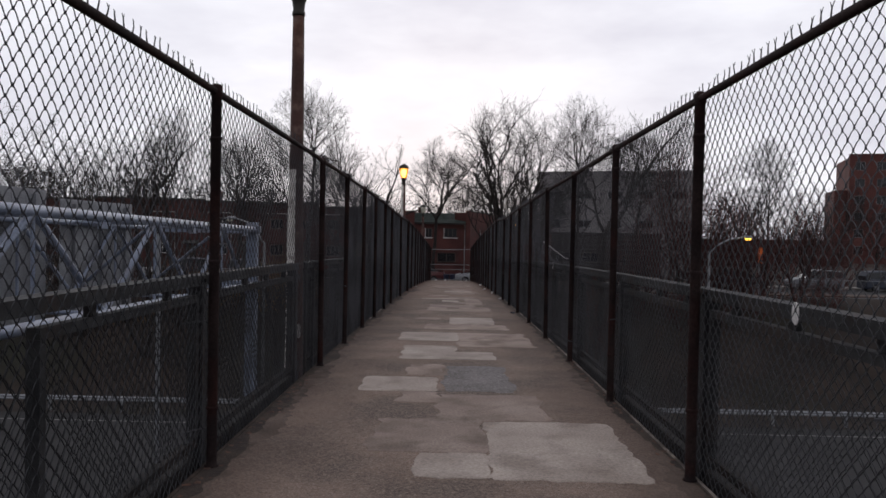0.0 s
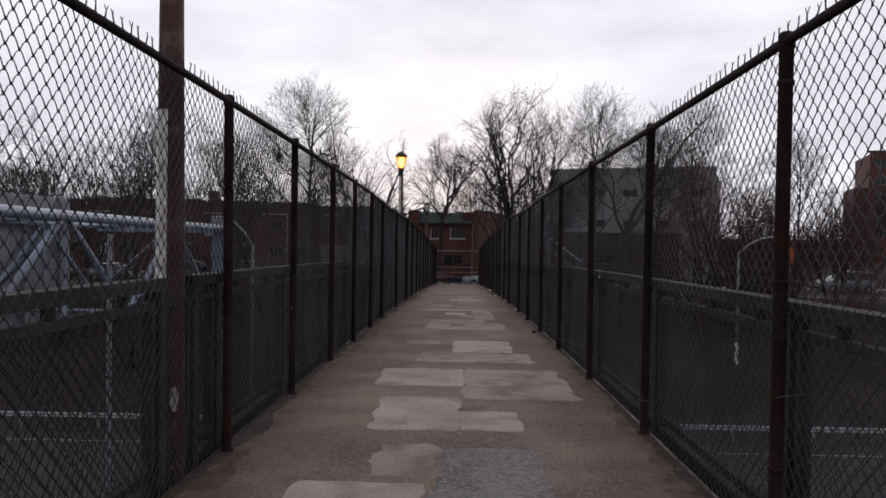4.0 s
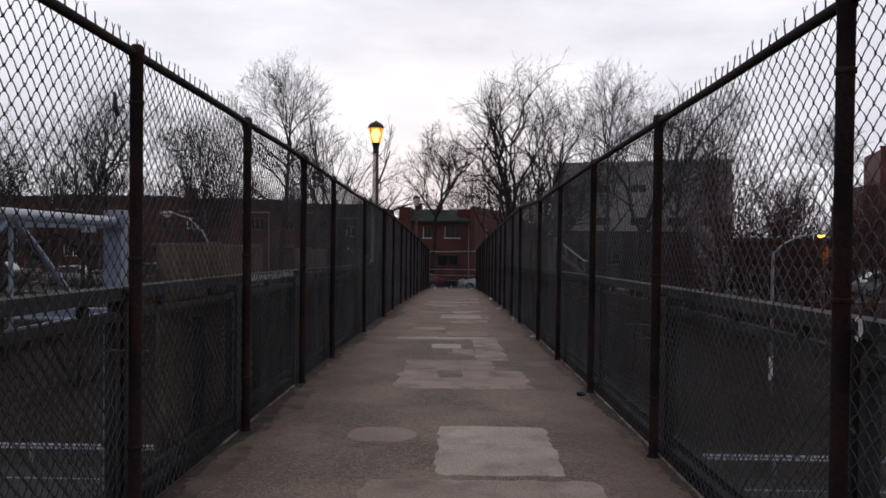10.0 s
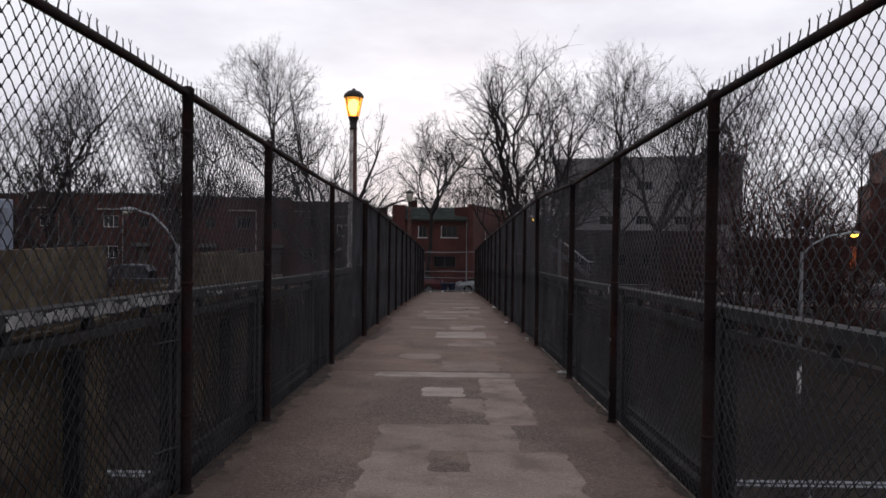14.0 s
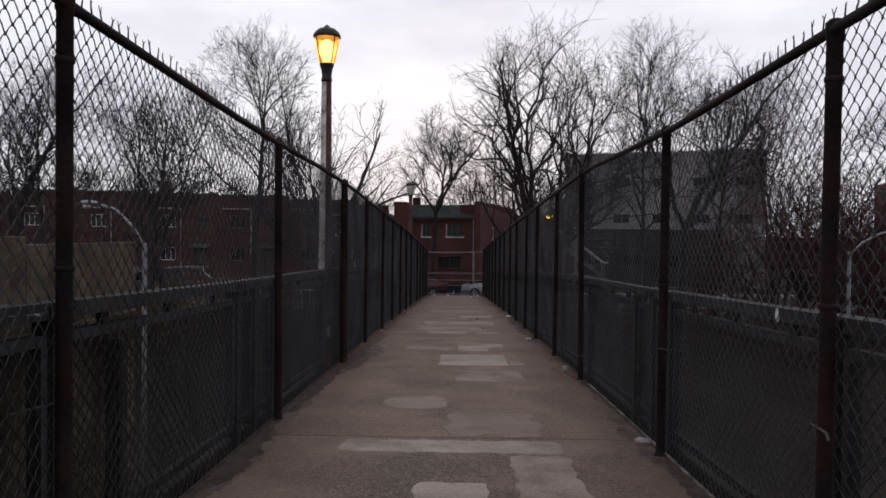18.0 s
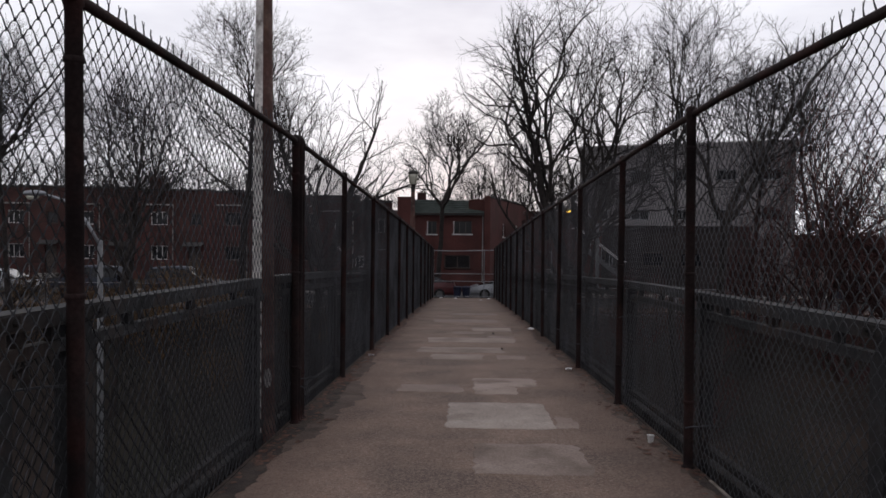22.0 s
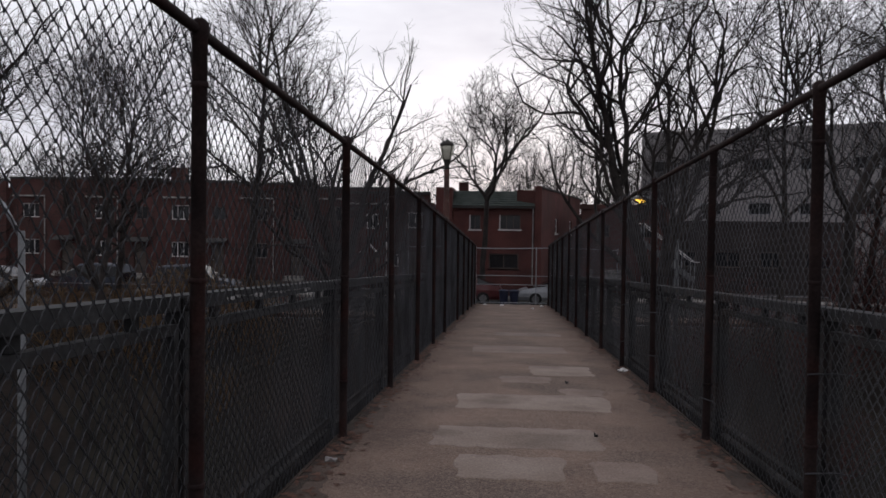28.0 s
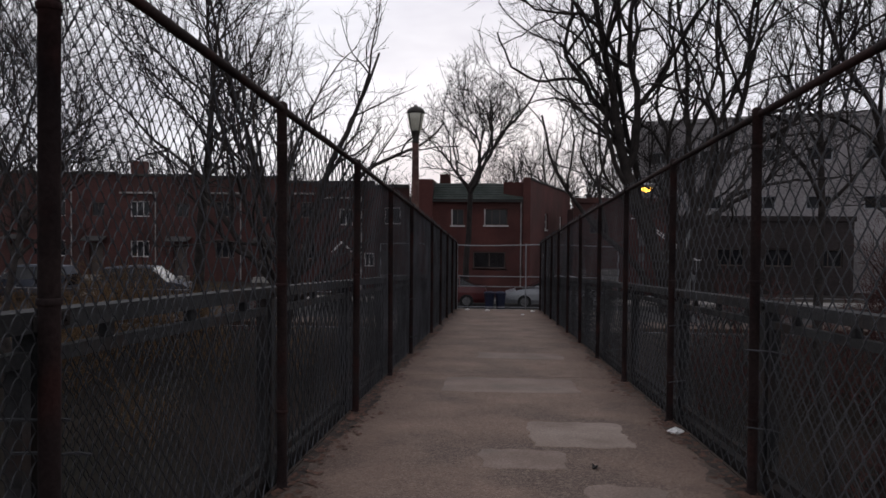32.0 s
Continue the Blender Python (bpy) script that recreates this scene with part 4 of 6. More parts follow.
class Crown:
    """Wood of five orders: trunk, limbs, branches, branchlets, twigs; each order sprouts from the one before."""

    def __init__(self, seed, height, wide, low, lean, bias, curl, fine, at, turn, stout):
        self.rs = np.random.default_rng(seed)
        self.centre = np.array((lean[0] * height * 0.6 + bias[0], lean[1] * height * 0.6 + bias[1], height * (1 + low) / 2))
        self.half = np.array((wide, wide, height * (1 - low) / 2))
        self.curl, self.fine, self.stout = curl, fine, stout
        self.at, self.c, self.s = at, math.cos(radians(turn)), math.sin(radians(turn))
        self.lumps = self.rs.uniform(0, 6.28, 3)
        self.wood, self.thin, self.sticks = [], [], []

    def room(self, p, d):
        """How far the crown's outline lies from p along d."""
        a, b = (p - self.centre) / self.half, d / self.half
        aa, ab, bb = b @ b, a @ b, a @ a - 1
        k = ab * ab - aa * bb
        if k <= 0 or bb > 0:
            return 0.0
        th = math.atan2(d[1], d[0])
        return (math.sqrt(k) - ab) / aa * (1 + 0.13 * math.sin(2 * th + self.lumps[0]) + 0.12 * math.sin(5 * d[2] + 3 * th + self.lumps[1]))

    def over_walk(self, p):
        """True where the branches are cut back above the walkway."""
        x, y = self.at[0] + self.c * p[0] - self.s * p[1], self.at[1] + self.s * p[0] + self.c * p[1]
        return abs(x) < 2.9 and y < 57 and self.at[2] + p[2] < deck(min(y, 56)) + 3.9

    def shoot(self, p, d, length, r0, r1, order):
        n = max(2, int(length / LENGTH[order] + 0.5))
        pts, d = [np.array(p, float)], unit(np.array(d, float))
        for k in range(n):
            d = unit(d + self.rs.normal(0, CURL[order] * self.curl, 3) + np.array((0, 0, RISE[order])))
            pts.append(pts[-1] + d * length / n)
        return np.array(pts), r0 + (r1 - r0) * np.linspace(0, 1, n + 1) ** 0.8

    def keep(self, pts, radii, order):
        if order == 0 or (order == 1 and radii[0] > 0.02) or radii[0] > 0.035:
            self.wood.append((pts, radii, 8 if radii[0] > 0.09 else 6))
        else:
            self.thin.append((pts, radii, 3))

    def sprout(self, pts, radii, order, per_m, first=0.18):
        """Side shoots of the next order along pts."""
        seg = np.linalg.norm(np.diff(pts, axis=0), axis=1)
        total = seg.sum()
        cum = np.concatenate(((0,), np.cumsum(seg))) / total
        n = max(2, int(total * (1 - first) * per_m + self.rs.random()))
        spin = self.rs.uniform(0, 6.28)
        for k in range(n):
            f = first + (1 - first) * (k + self.rs.uniform(0.1, 0.9)) / n
            j = min(int(np.searchsorted(cum, f)), len(pts) - 1)
            g = (f - cum[j - 1]) / (cum[j] - cum[j - 1] + 1e-9)
            p = pts[j - 1] + (pts[j] - pts[j - 1]) * g
            r = radii[j - 1] + (radii[j] - radii[j - 1]) * g
            own = unit(pts[j] - pts[j - 1])
            u = unit(np.cross(own, (0.3, 0.2, 0.93) if abs(own[2]) < 0.9 else (1, 0, 0)))
            w = np.cross(own, u)
            az = spin + k * GOLD + self.rs.uniform(-0.5, 0.5)
            tilt = self.rs.uniform(0.5, 0.95)
            d = unit(own * math.cos(tilt) + (u * math.cos(az) + w * math.sin(az)) * math.sin(tilt) + np.array((0, 0, 0.12)))
            free = self.room(p, d)
            if order + 1 < 4:
                share = (0, 0, 0.72, 0.52)[order + 1]
                want = total * share * (1.15 - 0.6 * f) * self.rs.uniform(0.7, 1.2)
                ln = min(want, free * self.rs.uniform(0.8, 1.1))
                if ln < LENGTH[order + 1] * 1.1 or self.over_walk(p + d * ln * 0.7):
                    continue
                r0 = max(min(r * 0.8, self.stout * ln + 0.006), 0.008)
                self.grow(p, d, ln, r0, order + 1, per_m)
            else:
                ln = self.rs.uniform(0.35, 0.85) * self.fine
                if self.over_walk(p + d * ln):
                    continue
                q = p + d * ln * 0.5
                e = q + unit(d + self.rs.normal(0, 0.32, 3) + np.array((0, 0, 0.1))) * ln * 0.5
                self.sticks += [(p, q, 1.0, 0.8), (q, e, 0.8, 0.45)]
                for m in range(int(self.rs.integers(1, 4))):
                    h = self.rs.uniform(0.15, 0.9)
                    b = p + (q - p) * h * 2 if h < 0.5 else q + (e - q) * (h * 2 - 1)
                    o = unit(d + self.rs.normal(0, 0.55, 3) + np.array((0, 0, 0.1)))
                    self.sticks.append((b, b + o * ln * self.rs.uniform(0.3, 0.6), 0.7, 0.4))

    def grow(self, p, d, length, r0, order, per_m):
        pts, radii = self.shoot(p, d, length, r0, max(r0 * (0.28, 0.2, 0.25, 0.45)[order], 0.005), order)
        self.keep(pts, radii, order)
        self.sprout(pts, radii, order, per_m * (0, 1.0, 1.75, 2.7)[order] if order else per_m)


def bundle(name, lines, sticks=(), r=0.005):
    verts, quads, n = [], [], 0
    for pts, radii, sides in lines:
        d = np.gradient(pts, axis=0)
        d /= np.linalg.norm(d, axis=1)[:, None] + 1e-9
        u = np.cross(d, (0.31, 0.22, 0.92) if abs(d[0, 2]) < 0.8 else (0.9, 0.4, 0.1))
        u /= np.linalg.norm(u, axis=1)[:, None] + 1e-9
        w = np.cross(d, u)
        a = np.arange(sides) * 2 * math.pi / sides
        ring = pts[:, None] + (u[:, None] * np.cos(a)[None, :, None] + w[:, None] * np.sin(a)[None, :, None]) * np.array(radii)[:, None, None]
        verts.append(ring.reshape(-1, 3))
        i, k = np.meshgrid(np.arange(len(pts) - 1), np.arange(sides), indexing="ij")
        p, q = n + i * sides + k, n + i * sides + (k + 1) % sides
        quads.append(np.stack((p, q, q + sides, p + sides), -1).reshape(-1, 4))
        n += len(pts) * sides
    if len(sticks):
        ends = np.array([(p, q) for p, q, _, _ in sticks])
        rr = np.array([(a, b) for _, _, a, b in sticks]) * r
        d = ends[:, 1] - ends[:, 0]
        u = np.cross(d, (0.31, 0.22, 0.92))
        u /= np.linalg.norm(u, axis=1)[:, None] + 1e-9
        w = np.cross(d, u)
        w /= np.linalg.norm(w, axis=1)[:, None] + 1e-9
        a = np.arange(3) * 2 * math.pi / 3
        off = u[:, None] * np.cos(a)[None, :, None] + w[:, None] * np.sin(a)[None, :, None]
        ring = ends[:, :, None, :] + off[:, None] * rr[:, :, None, None]
        verts.append(ring.reshape(-1, 3))
        t, k = np.meshgrid(np.arange(len(sticks)), np.arange(3), indexing="ij")
        p, q = n + t * 6 + k, n + t * 6 + (k + 1) % 3
        quads.append(np.stack((p, q, q + 3, p + 3), -1).reshape(-1, 4))
    me = mesh_np(name, np.concatenate(verts), np.concatenate(quads))
    me.polygons.foreach_set("use_smooth", [True] * len(me.polygons))
    return me


def tree(seed, height, trunk_r, wide, limbs=5, bole=0.3, spread=0.6, lean=(0, 0), stems=1, leader=False, low=0.2, per_m=1.3, curl=1.0, fine=1.0, twig_r=0.0055, bias=(0, 0),
         label="bare grey-brown tree with fine spreading twigs", at=(0, 0, 0), turn=0, bark=None, twig=None, kind="tree", stout=0.0155):
    """stems: trunks from one foot; leader: one trunk runs up through the crown with limbs along it, else it forks at the bole."""
    c = Crown(seed, height, wide, low, lean, bias, curl, fine, at, turn, stout)
    rs = c.rs
    for st in range(stems):
        a0 = st * GOLD + rs.uniform(0, 0.8)
        foot = np.array((0.0, 0.0, -0.3)) if stems == 1 else np.array((trunk_r * 1.5 * math.cos(a0), trunk_r * 1.5 * math.sin(a0), -0.3))
        fan = 0.0 if stems == 1 else spread * rs.uniform(0.25, 1.0)
        way = np.array((lean[0] + math.cos(a0) * math.tan(fan), lean[1] + math.sin(a0) * math.tan(fan), 1.0))
        if leader:
            length = height * 0.93
            pts, radii = c.shoot(foot, way, length, trunk_r, 0.012, 0)
            radii[0] *= 1.25
            c.wood.append((pts, radii, 8))
            for k in range(limbs):
                f = bole + (0.95 - bole) * (k + rs.uniform(0, 0.7)) / limbs
                j = min(int(f * (len(pts) - 1)) + 1, len(pts) - 1)
                az = k * GOLD + rs.uniform(-0.4, 0.4)
                tilt = spread * rs.uniform(0.8, 1.2)
                d = unit(np.array((math.cos(az) * math.sin(tilt), math.sin(az) * math.sin(tilt), math.cos(tilt))))
                ln = min(c.room(pts[j], d), height * 0.5) * rs.uniform(0.85, 1.0)
                if ln > 0.6:
                    c.grow(pts[j], d, ln, min(radii[j] * 0.6, 0.013 * ln + 0.005), 1, per_m)
            c.sprout(pts[len(pts) // 2:], radii[len(pts) // 2:], 1, per_m, 0.2)
            continue
        length = height * bole * rs.uniform(0.9, 1.1) + 0.3
        pts, radii = c.shoot(foot, way, length, trunk_r, trunk_r * 0.72, 0)
        radii[0] *= 1.3
        c.wood.append((pts, radii, 10 if trunk_r > 0.1 else 6))
        own = unit(pts[-1] - pts[-2])
        for k in range(limbs):
            az = k * GOLD + a0 + rs.uniform(-0.35, 0.35)
            tilt = spread * (0.22 if k == 0 else rs.uniform(0.6, 1.25))
            d = unit(own * math.cos(tilt) + np.array((math.cos(az), math.sin(az), 0.05)) * math.sin(tilt))
            j = len(pts) - 1 - (0 if k < 2 else int(rs.integers(0, max(1, len(pts) // 3))))
            ln = c.room(pts[j], d) * rs.uniform(0.86, 1.0)
            if ln > 0.5:
                c.grow(pts[j], d, ln, trunk_r * (0.70 if k == 0 else rs.uniform(0.40, 0.62)), 1, per_m)
    t = thing("shrub" if kind == "shrub" else "tree", label, kind, "roadside shrubs" if kind == "shrub" else "bare trees", at, turn)
    part("trunk", bundle("trunk", c.wood), bark or M_BARK, t)
    tagged(part("crown", bundle("crown", c.thin, c.sticks, twig_r), twig or M_TWIG, t), kind="stuff")
    return t


def put_tree(src, x, y, turn, size=1.0):
    return copy_thing(src, pose(x, y, land(x, y) - 0.05, 0, 0, turn) @ Matrix.Diagonal((size, size, size, 1)))


def at(x, y):
    return (x, y, land(x, y) - 0.05)


def top(x, y, z):
    """The height of a tree at x, y whose top stands at z."""
    return z - land(x, y) + 0.05


T_A = tree(45, top(4.6, 46.3, 9.6), 0.25, 5.0, 7, 0.34, 0.74, (-0.04, 0.0), low=0.27, curl=1.15, bias=(-0.9, 0), per_m=1.35, stout=0.014, twig_r=0.0062, at=at(4.6, 46.3), turn=0, label="large bare tree with leaning limbs on the slope")
T_B = tree(31, top(8.0, 47.3, 9.9), 0.20, 3.5, 16, 0.44, 0.75, (0.01, 0.0), leader=True, low=0.34, per_m=1.45, stout=0.016, twig_r=0.0060, at=at(8.0, 47.3), turn=70)
T_B2 = tree(36, top(9.5, 48.0, 10.9), 0.21, 3.7, 7, 0.42, 0.6, (0.04, 0.0), low=0.36, per_m=1.45, stout=0.016, twig_r=0.0060, at=at(9.5, 48.0), turn=10)
T_C = tree(39, 12.4, 0.17, 3.2, 8, 0.43, 0.85, low=0.42, curl=1.4, per_m=1.7, twig_r=0.010, stout=0.018, at=at(-1.5, 66.0), label="bare street tree in front of the brick house")
T_D = tree(57, top(-10.3, 54.3, 11.4), 0.25, 4.1, 22, 0.30, 0.92, leader=True, low=0.26, per_m=1.5, twig_r=0.0063, stout=0.019, at=at(-10.3, 54.3), turn=130, label="tall slender bare tree with upright branches")
T_E = tree(52, top(-5.9, 48.6, 7.8), 0.21, 5.2, 11, 0.36, 0.98, low=0.28, per_m=0.9, curl=0.95, bias=(-0.2, 0), twig_r=0.0075, stout=0.0175, at=at(-5.9, 48.6), label="bare tree forking low into a wide fan of limbs")
T_F = tree(78, top(-10.4, 45.6, 7.0), 0.13, 2.7, 6, 0.5, 0.6, (-0.02, 0.0), low=0.38, per_m=1.8, twig_r=0.0068, stout=0.020, at=at(-10.4, 45.6), turn=200, label="tall bare tree with an open thin crown")
T_R = tree(61, top(15.6, 50.0, 7.8), 0.15, 3.8, 7, 0.22, 0.7, stems=3, low=0.05, per_m=1.12, fine=1.0, twig_r=0.0110, at=at(15.6, 50.0), turn=15, bark=M_REDBARK, twig=M_REDTWIG, label="bushy small tree with dark reddish twigs")
T_G = tree(44, 13.0, 0.20, 4.6, 6, 0.26, 0.7, low=0.16, per_m=0.95, twig_r=0.011, fine=1.4, at=at(33.5, 88.0), turn=100, label="distant bare tree beyond the street")
T_H = tree(45, 12.8, 0.17, 5.1, 6, 0.20, 0.75, stems=4, low=0.12, per_m=0.8, twig_r=0.0114, stout=0.018, fine=1.25, at=at(-22.0, 53.5), turn=75, label="bare tree with a rounded dense crown over several stems")
T_W = tree(46, 11.0, 0.20, 4.8, 8, 0.18, 0.85, low=0.1, per_m=1.05, twig_r=0.015, fine=1.6, at=at(-30.0, 91.0), turn=75, label="dense far bare tree behind the houses")
for src, x, y, a, k in ((T_W, -17.0, 90.0, 20, 0.85), (T_W, -23.5, 92.0, 120, 0.98), (T_W, -36.0, 90.0, 220, 1.06), (T_W, -42.5, 93.0, 310, 1.11), (T_W, -49.0, 90.0, 60, 1.17), (T_W, -56.0, 94.0, 160, 1.22), (T_W, -8.5, 92.0, 260, 0.76), (T_W, -2.5, 88.0, 0, 0.7), (T_W, 5.6, 86.0, 100, 1.05), (T_W, 1.2, 84.0, 200, 0.9), (T_W, 11.0, 92.0, 300, 0.9),
                        (T_D, -14.8, 52.5, 40, 0.78), (T_B, -17.4, 48.9, 150, 0.9), (T_H, -28.0, 53.0, 300, 0.95), (T_H, -34.5, 54.5, 20, 1.05), (T_H, -42.0, 54.0, 160, 1.1), (T_H, -18.6, 46.6, 200, 0.85), (T_H, -23.5, 48.5, 120, 0.95), (T_H, -29.5, 47.5, 250, 1.0), (T_F, -13.2, 47.5, 80, 1.0), (T_B2, -20.8, 52.0, 330, 0.8),
                        (T_C, 7.2, 62.4, 30, 0.7), (T_R, 12.8, 51.6, 80, 0.58), (T_R, 18.2, 51.4, 260, 0.76), (T_R, 20.8, 52.4, 30, 0.6), (T_D, 12.8, 53.5, 20, 0.82), (T_B, 22.5, 55.0, 250, 0.72), (T_R, 16.4, 53.4, 190, 0.5), (T_R, 24.5, 53.6, 100, 0.7), (T_B, 16.8, 56.0, 190, 0.85), (T_G, 29.5, 64.0, 20, 0.62),
                        (T_G, 36.0, 72.0, 60, 0.75), (T_G, 48.0, 86.0, 260, 0.9), (T_G, 40.0, 98.0, 200, 0.9), (T_H, -60.0, 56.0, 90, 1.1),
                        (T_G, -52.0, 56.5, 10, 1.0)):
    put_tree(src, x, y, a, k)

S_RED = tree(91, 2.4, 0.03, 1.2, 3, 0.12, 0.8, stems=6, low=0.0, per_m=2.6, fine=0.4, twig_r=0.005, kind="shrub", at=at(9.0, 47.0), bark=M_REDTWIG, twig=M_REDTWIG, label="dense leafless shrub with reddish twigs on the slope")
S_BROWN = tree(92, 2.0, 0.026, 1.2, 3, 0.12, 0.85, stems=6, low=0.0, per_m=2.6, fine=0.4, twig_r=0.005, kind="shrub", at=at(-9.5, 48.5), bark=M_BROWNTWIG, twig=M_BROWNTWIG, label="dense dry brown shrub on the slope")
for x, y, a, k in ((27.5, 69.0, 40, 2.1), (31.5, 70.5, 150, 2.5), (35.5, 69.5, 260, 2.25), (40.0, 71.0, 320, 2.5), (56.0, 96.0, 20, 3.75), (37.5, 84.0, 10, 2.25), (43.0, 94.0, 100, 2.5), (49.0, 102.0, 220, 2.5)):
    put_tree(S_RED, x, y, a, k)
for x, y, a, k in ((-11.2, 51.2, 20, 2.0), (-12.3, 52.0, 140, 1.8), (-13.4, 50.9, 250, 1.45), (-14.7, 51.8, 80, 1.4), (-15.9, 51.0, 310, 1.5), (-9.9, 52.2, 190, 1.35), (-17.2, 52.2, 45, 1.4), (-18.6, 51.4, 115, 1.3)):
    put_tree(S_BROWN, x, y, a, k)
rng = random.Random(4)
for k in range(16):
    put_tree(S_RED, 6.5 + 1.35 * k + rng.uniform(-0.5, 0.5), rng.uniform(50.5, 54.2), rng.uniform(0, 360), rng.uniform(1.0, 1.65))
for k in range(13):
    put_tree(S_BROWN, -4.5 - 1.9 * k + rng.uniform(-0.6, 0.6), rng.uniform(49.0, 54.0), rng.uniform(0, 360), rng.uniform(0.7, 1.15))
for k in range(22):
    put_tree(S_BROWN if k % 3 else S_RED, -9.0 - 1.6 * k + rng.uniform(-0.5, 0.5), rng.uniform(53.9, 54.9), rng.uniform(0, 360), rng.uniform(0.6, 0.95))


# ---- sign gantry beside the bridge ----
def gantry():
    g = thing("sign_gantry", "pale blue painted steel truss gantry spanning the sunken road", "gantry", "", (-5.72, 21.8, -8.35))
    slope = 0.019

    def z(y, low=False):
        return 9.72 - slope * y - (1.56 if low else 0.0)

    for cx in (0.0, -2.7):
        bm = bmesh.new()
        if cx == 0:
            soft_box(bm, -0.15, 0.15, -0.15, 0.15, -0.05, 9.93, 0.01)
        else:
            tube(bm, [(cx, 0, -0.05), (cx, 0, 9.55)], 0.06, 10)
        part("column", bm, M_BLUE if cx == 0 else M_GALV, g, "pale blue upright column" if cx == 0 else "thin pale steel column")
        bm = bmesh.new()
        soft_box(bm, cx - 0.4, cx + 0.4, -0.4, 0.4, -0.2, 0.35, 0.03)
        part("footing", bm, M_KERB, g)
        bm = bmesh.new()
        soft_box(bm, cx - 0.15, cx + 0.15, -26.3, -26.0, -0.05, 10.3, 0.01)
        part("column", bm, M_BLUE, g, "pale blue upright column")
    for x in (-2.5, 0.12):
        for low in (False, True):
            bm = bmesh.new()
            tube(bm, [(x, -0.22, z(0, low)), (x, -26, z(-26, low))], 0.085 if x > 0 else 0.07, 10)
            part("chord", bm, M_BLUE, g, smooth=True)
        for k in range(12):
            y = -1.2 - 2.1 * k
            up = k % 2 == 1
            bm = bmesh.new()
            tube(bm, [(x, y, z(y, not up)), (x, y - 2.1, z(y - 2.1, up))], 0.05 if x > 0 else 0.04, 8)
            part("diagonal", bm, M_BLUE, g)
            if up:
                bm = bmesh.new()
                tube(bm, [(x, y, z(y, True)), (x, y, z(y))], 0.03, 8)
                part("upright", bm, M_BLUE, g)
    for k in range(7):
        y = -1.2 - 4.2 * k
        for low in (False, True):
            bm = bmesh.new()
            tube(bm, [(-2.5, y, z(y, low)), (0.12, y, z(y, low))], 0.035, 8)
            part("cross_bar", bm, M_BLUE, g)
        bm = bmesh.new()
        tube(bm, [(-2.5, y, z(y, True)), (0.12, y - 2.1, z(y - 2.1))], 0.035, 6)
        part("sway_brace", bm, M_BLUE, g)
        bm = bmesh.new()
        soft_box(bm, 0.09, 0.15, y - 0.2, y + 0.2, z(y) - 0.2, z(y) - 0.06, 0.01)
        part("gusset", bm, M_BLUE, g)
    for low in (False, True):
        bm = bmesh.new()
        soft_box(bm, -2.85, 0.3, -0.34, -0.21, z(0, low) - 0.11, z(0, low) + 0.11, 0.01)
        part("saddle", bm, M_BLUE, g)
    return g


gantry()
for y0, y1, top in ((16.15, 19.75, 1.97), (11.2, 15.55, 2.12)):
    hs = thing("highway_sign", "grey aluminium back of a large road sign hung on the gantry", "sign", "gantry signs", (-8.36, y0, -0.75))
    n = int((y1 - y0) / 0.61)
    for k in range(n):
        bm = bmesh.new()
        w = (y1 - y0) / n
        soft_box(bm, -0.02, 0.02, k * w + 0.004, (k + 1) * w - 0.004, 0.0, top + 0.75, 0.004)
        part("sheet", bm, M_ALU, hs)
    for y in (0.5, (y1 - y0) / 2, y1 - y0 - 0.5):
        bm = bmesh.new()
        soft_box(bm, 0.021, 0.10, y - 0.04, y + 0.04, 0.05, top + 0.65, 0.004)
        part("hanger", bm, M_ALU, hs)

# ---- two road signs hung on the outside of the bridge, seen from behind ----
def road_sign(y0, y1, label):
    mid = (y0 + y1) / 2
    sg = thing("road_sign", label, "sign", "road signs on the bridge", (-1.80, mid, deck(mid)))
    half = (y1 - y0) / 2
    for k in range(2):
        bm = bmesh.new()
        y = -half + half * k
        top = 1.40 + deck(mid + y + half / 2) - deck(mid)
        soft_box(bm, -0.012, 0.012, y + 0.003, y + half - 0.003, top - 2.5, top, 0.003)
        part("sheet", bm, M_SIGN, sg)
    for h in (-0.6, 0.1, 0.95):
        bm = bmesh.new()
        soft_box(bm, 0.013, 0.055, -half + 0.05, half - 0.05, h, h + 0.06, 0.004)
        part("stiffener", bm, M_SIGN, sg)
    for y in (-half * 0.6, half * 0.6):
        bm = bmesh.new()
        soft_box(bm, 0.056, 0.14, y - 0.03, y + 0.03, -0.8, 0.9, 0.004)
        part("bracket", bm, M_RAIL, sg)
    return sg


road_sign(13.66, 16.3, "wide tan road sign with shadow mottling in its colour, seen from behind")
road_sign(17.75, 19.92, "tan back of a road sign with shadow mottling in its colour, bolted outside the railing")

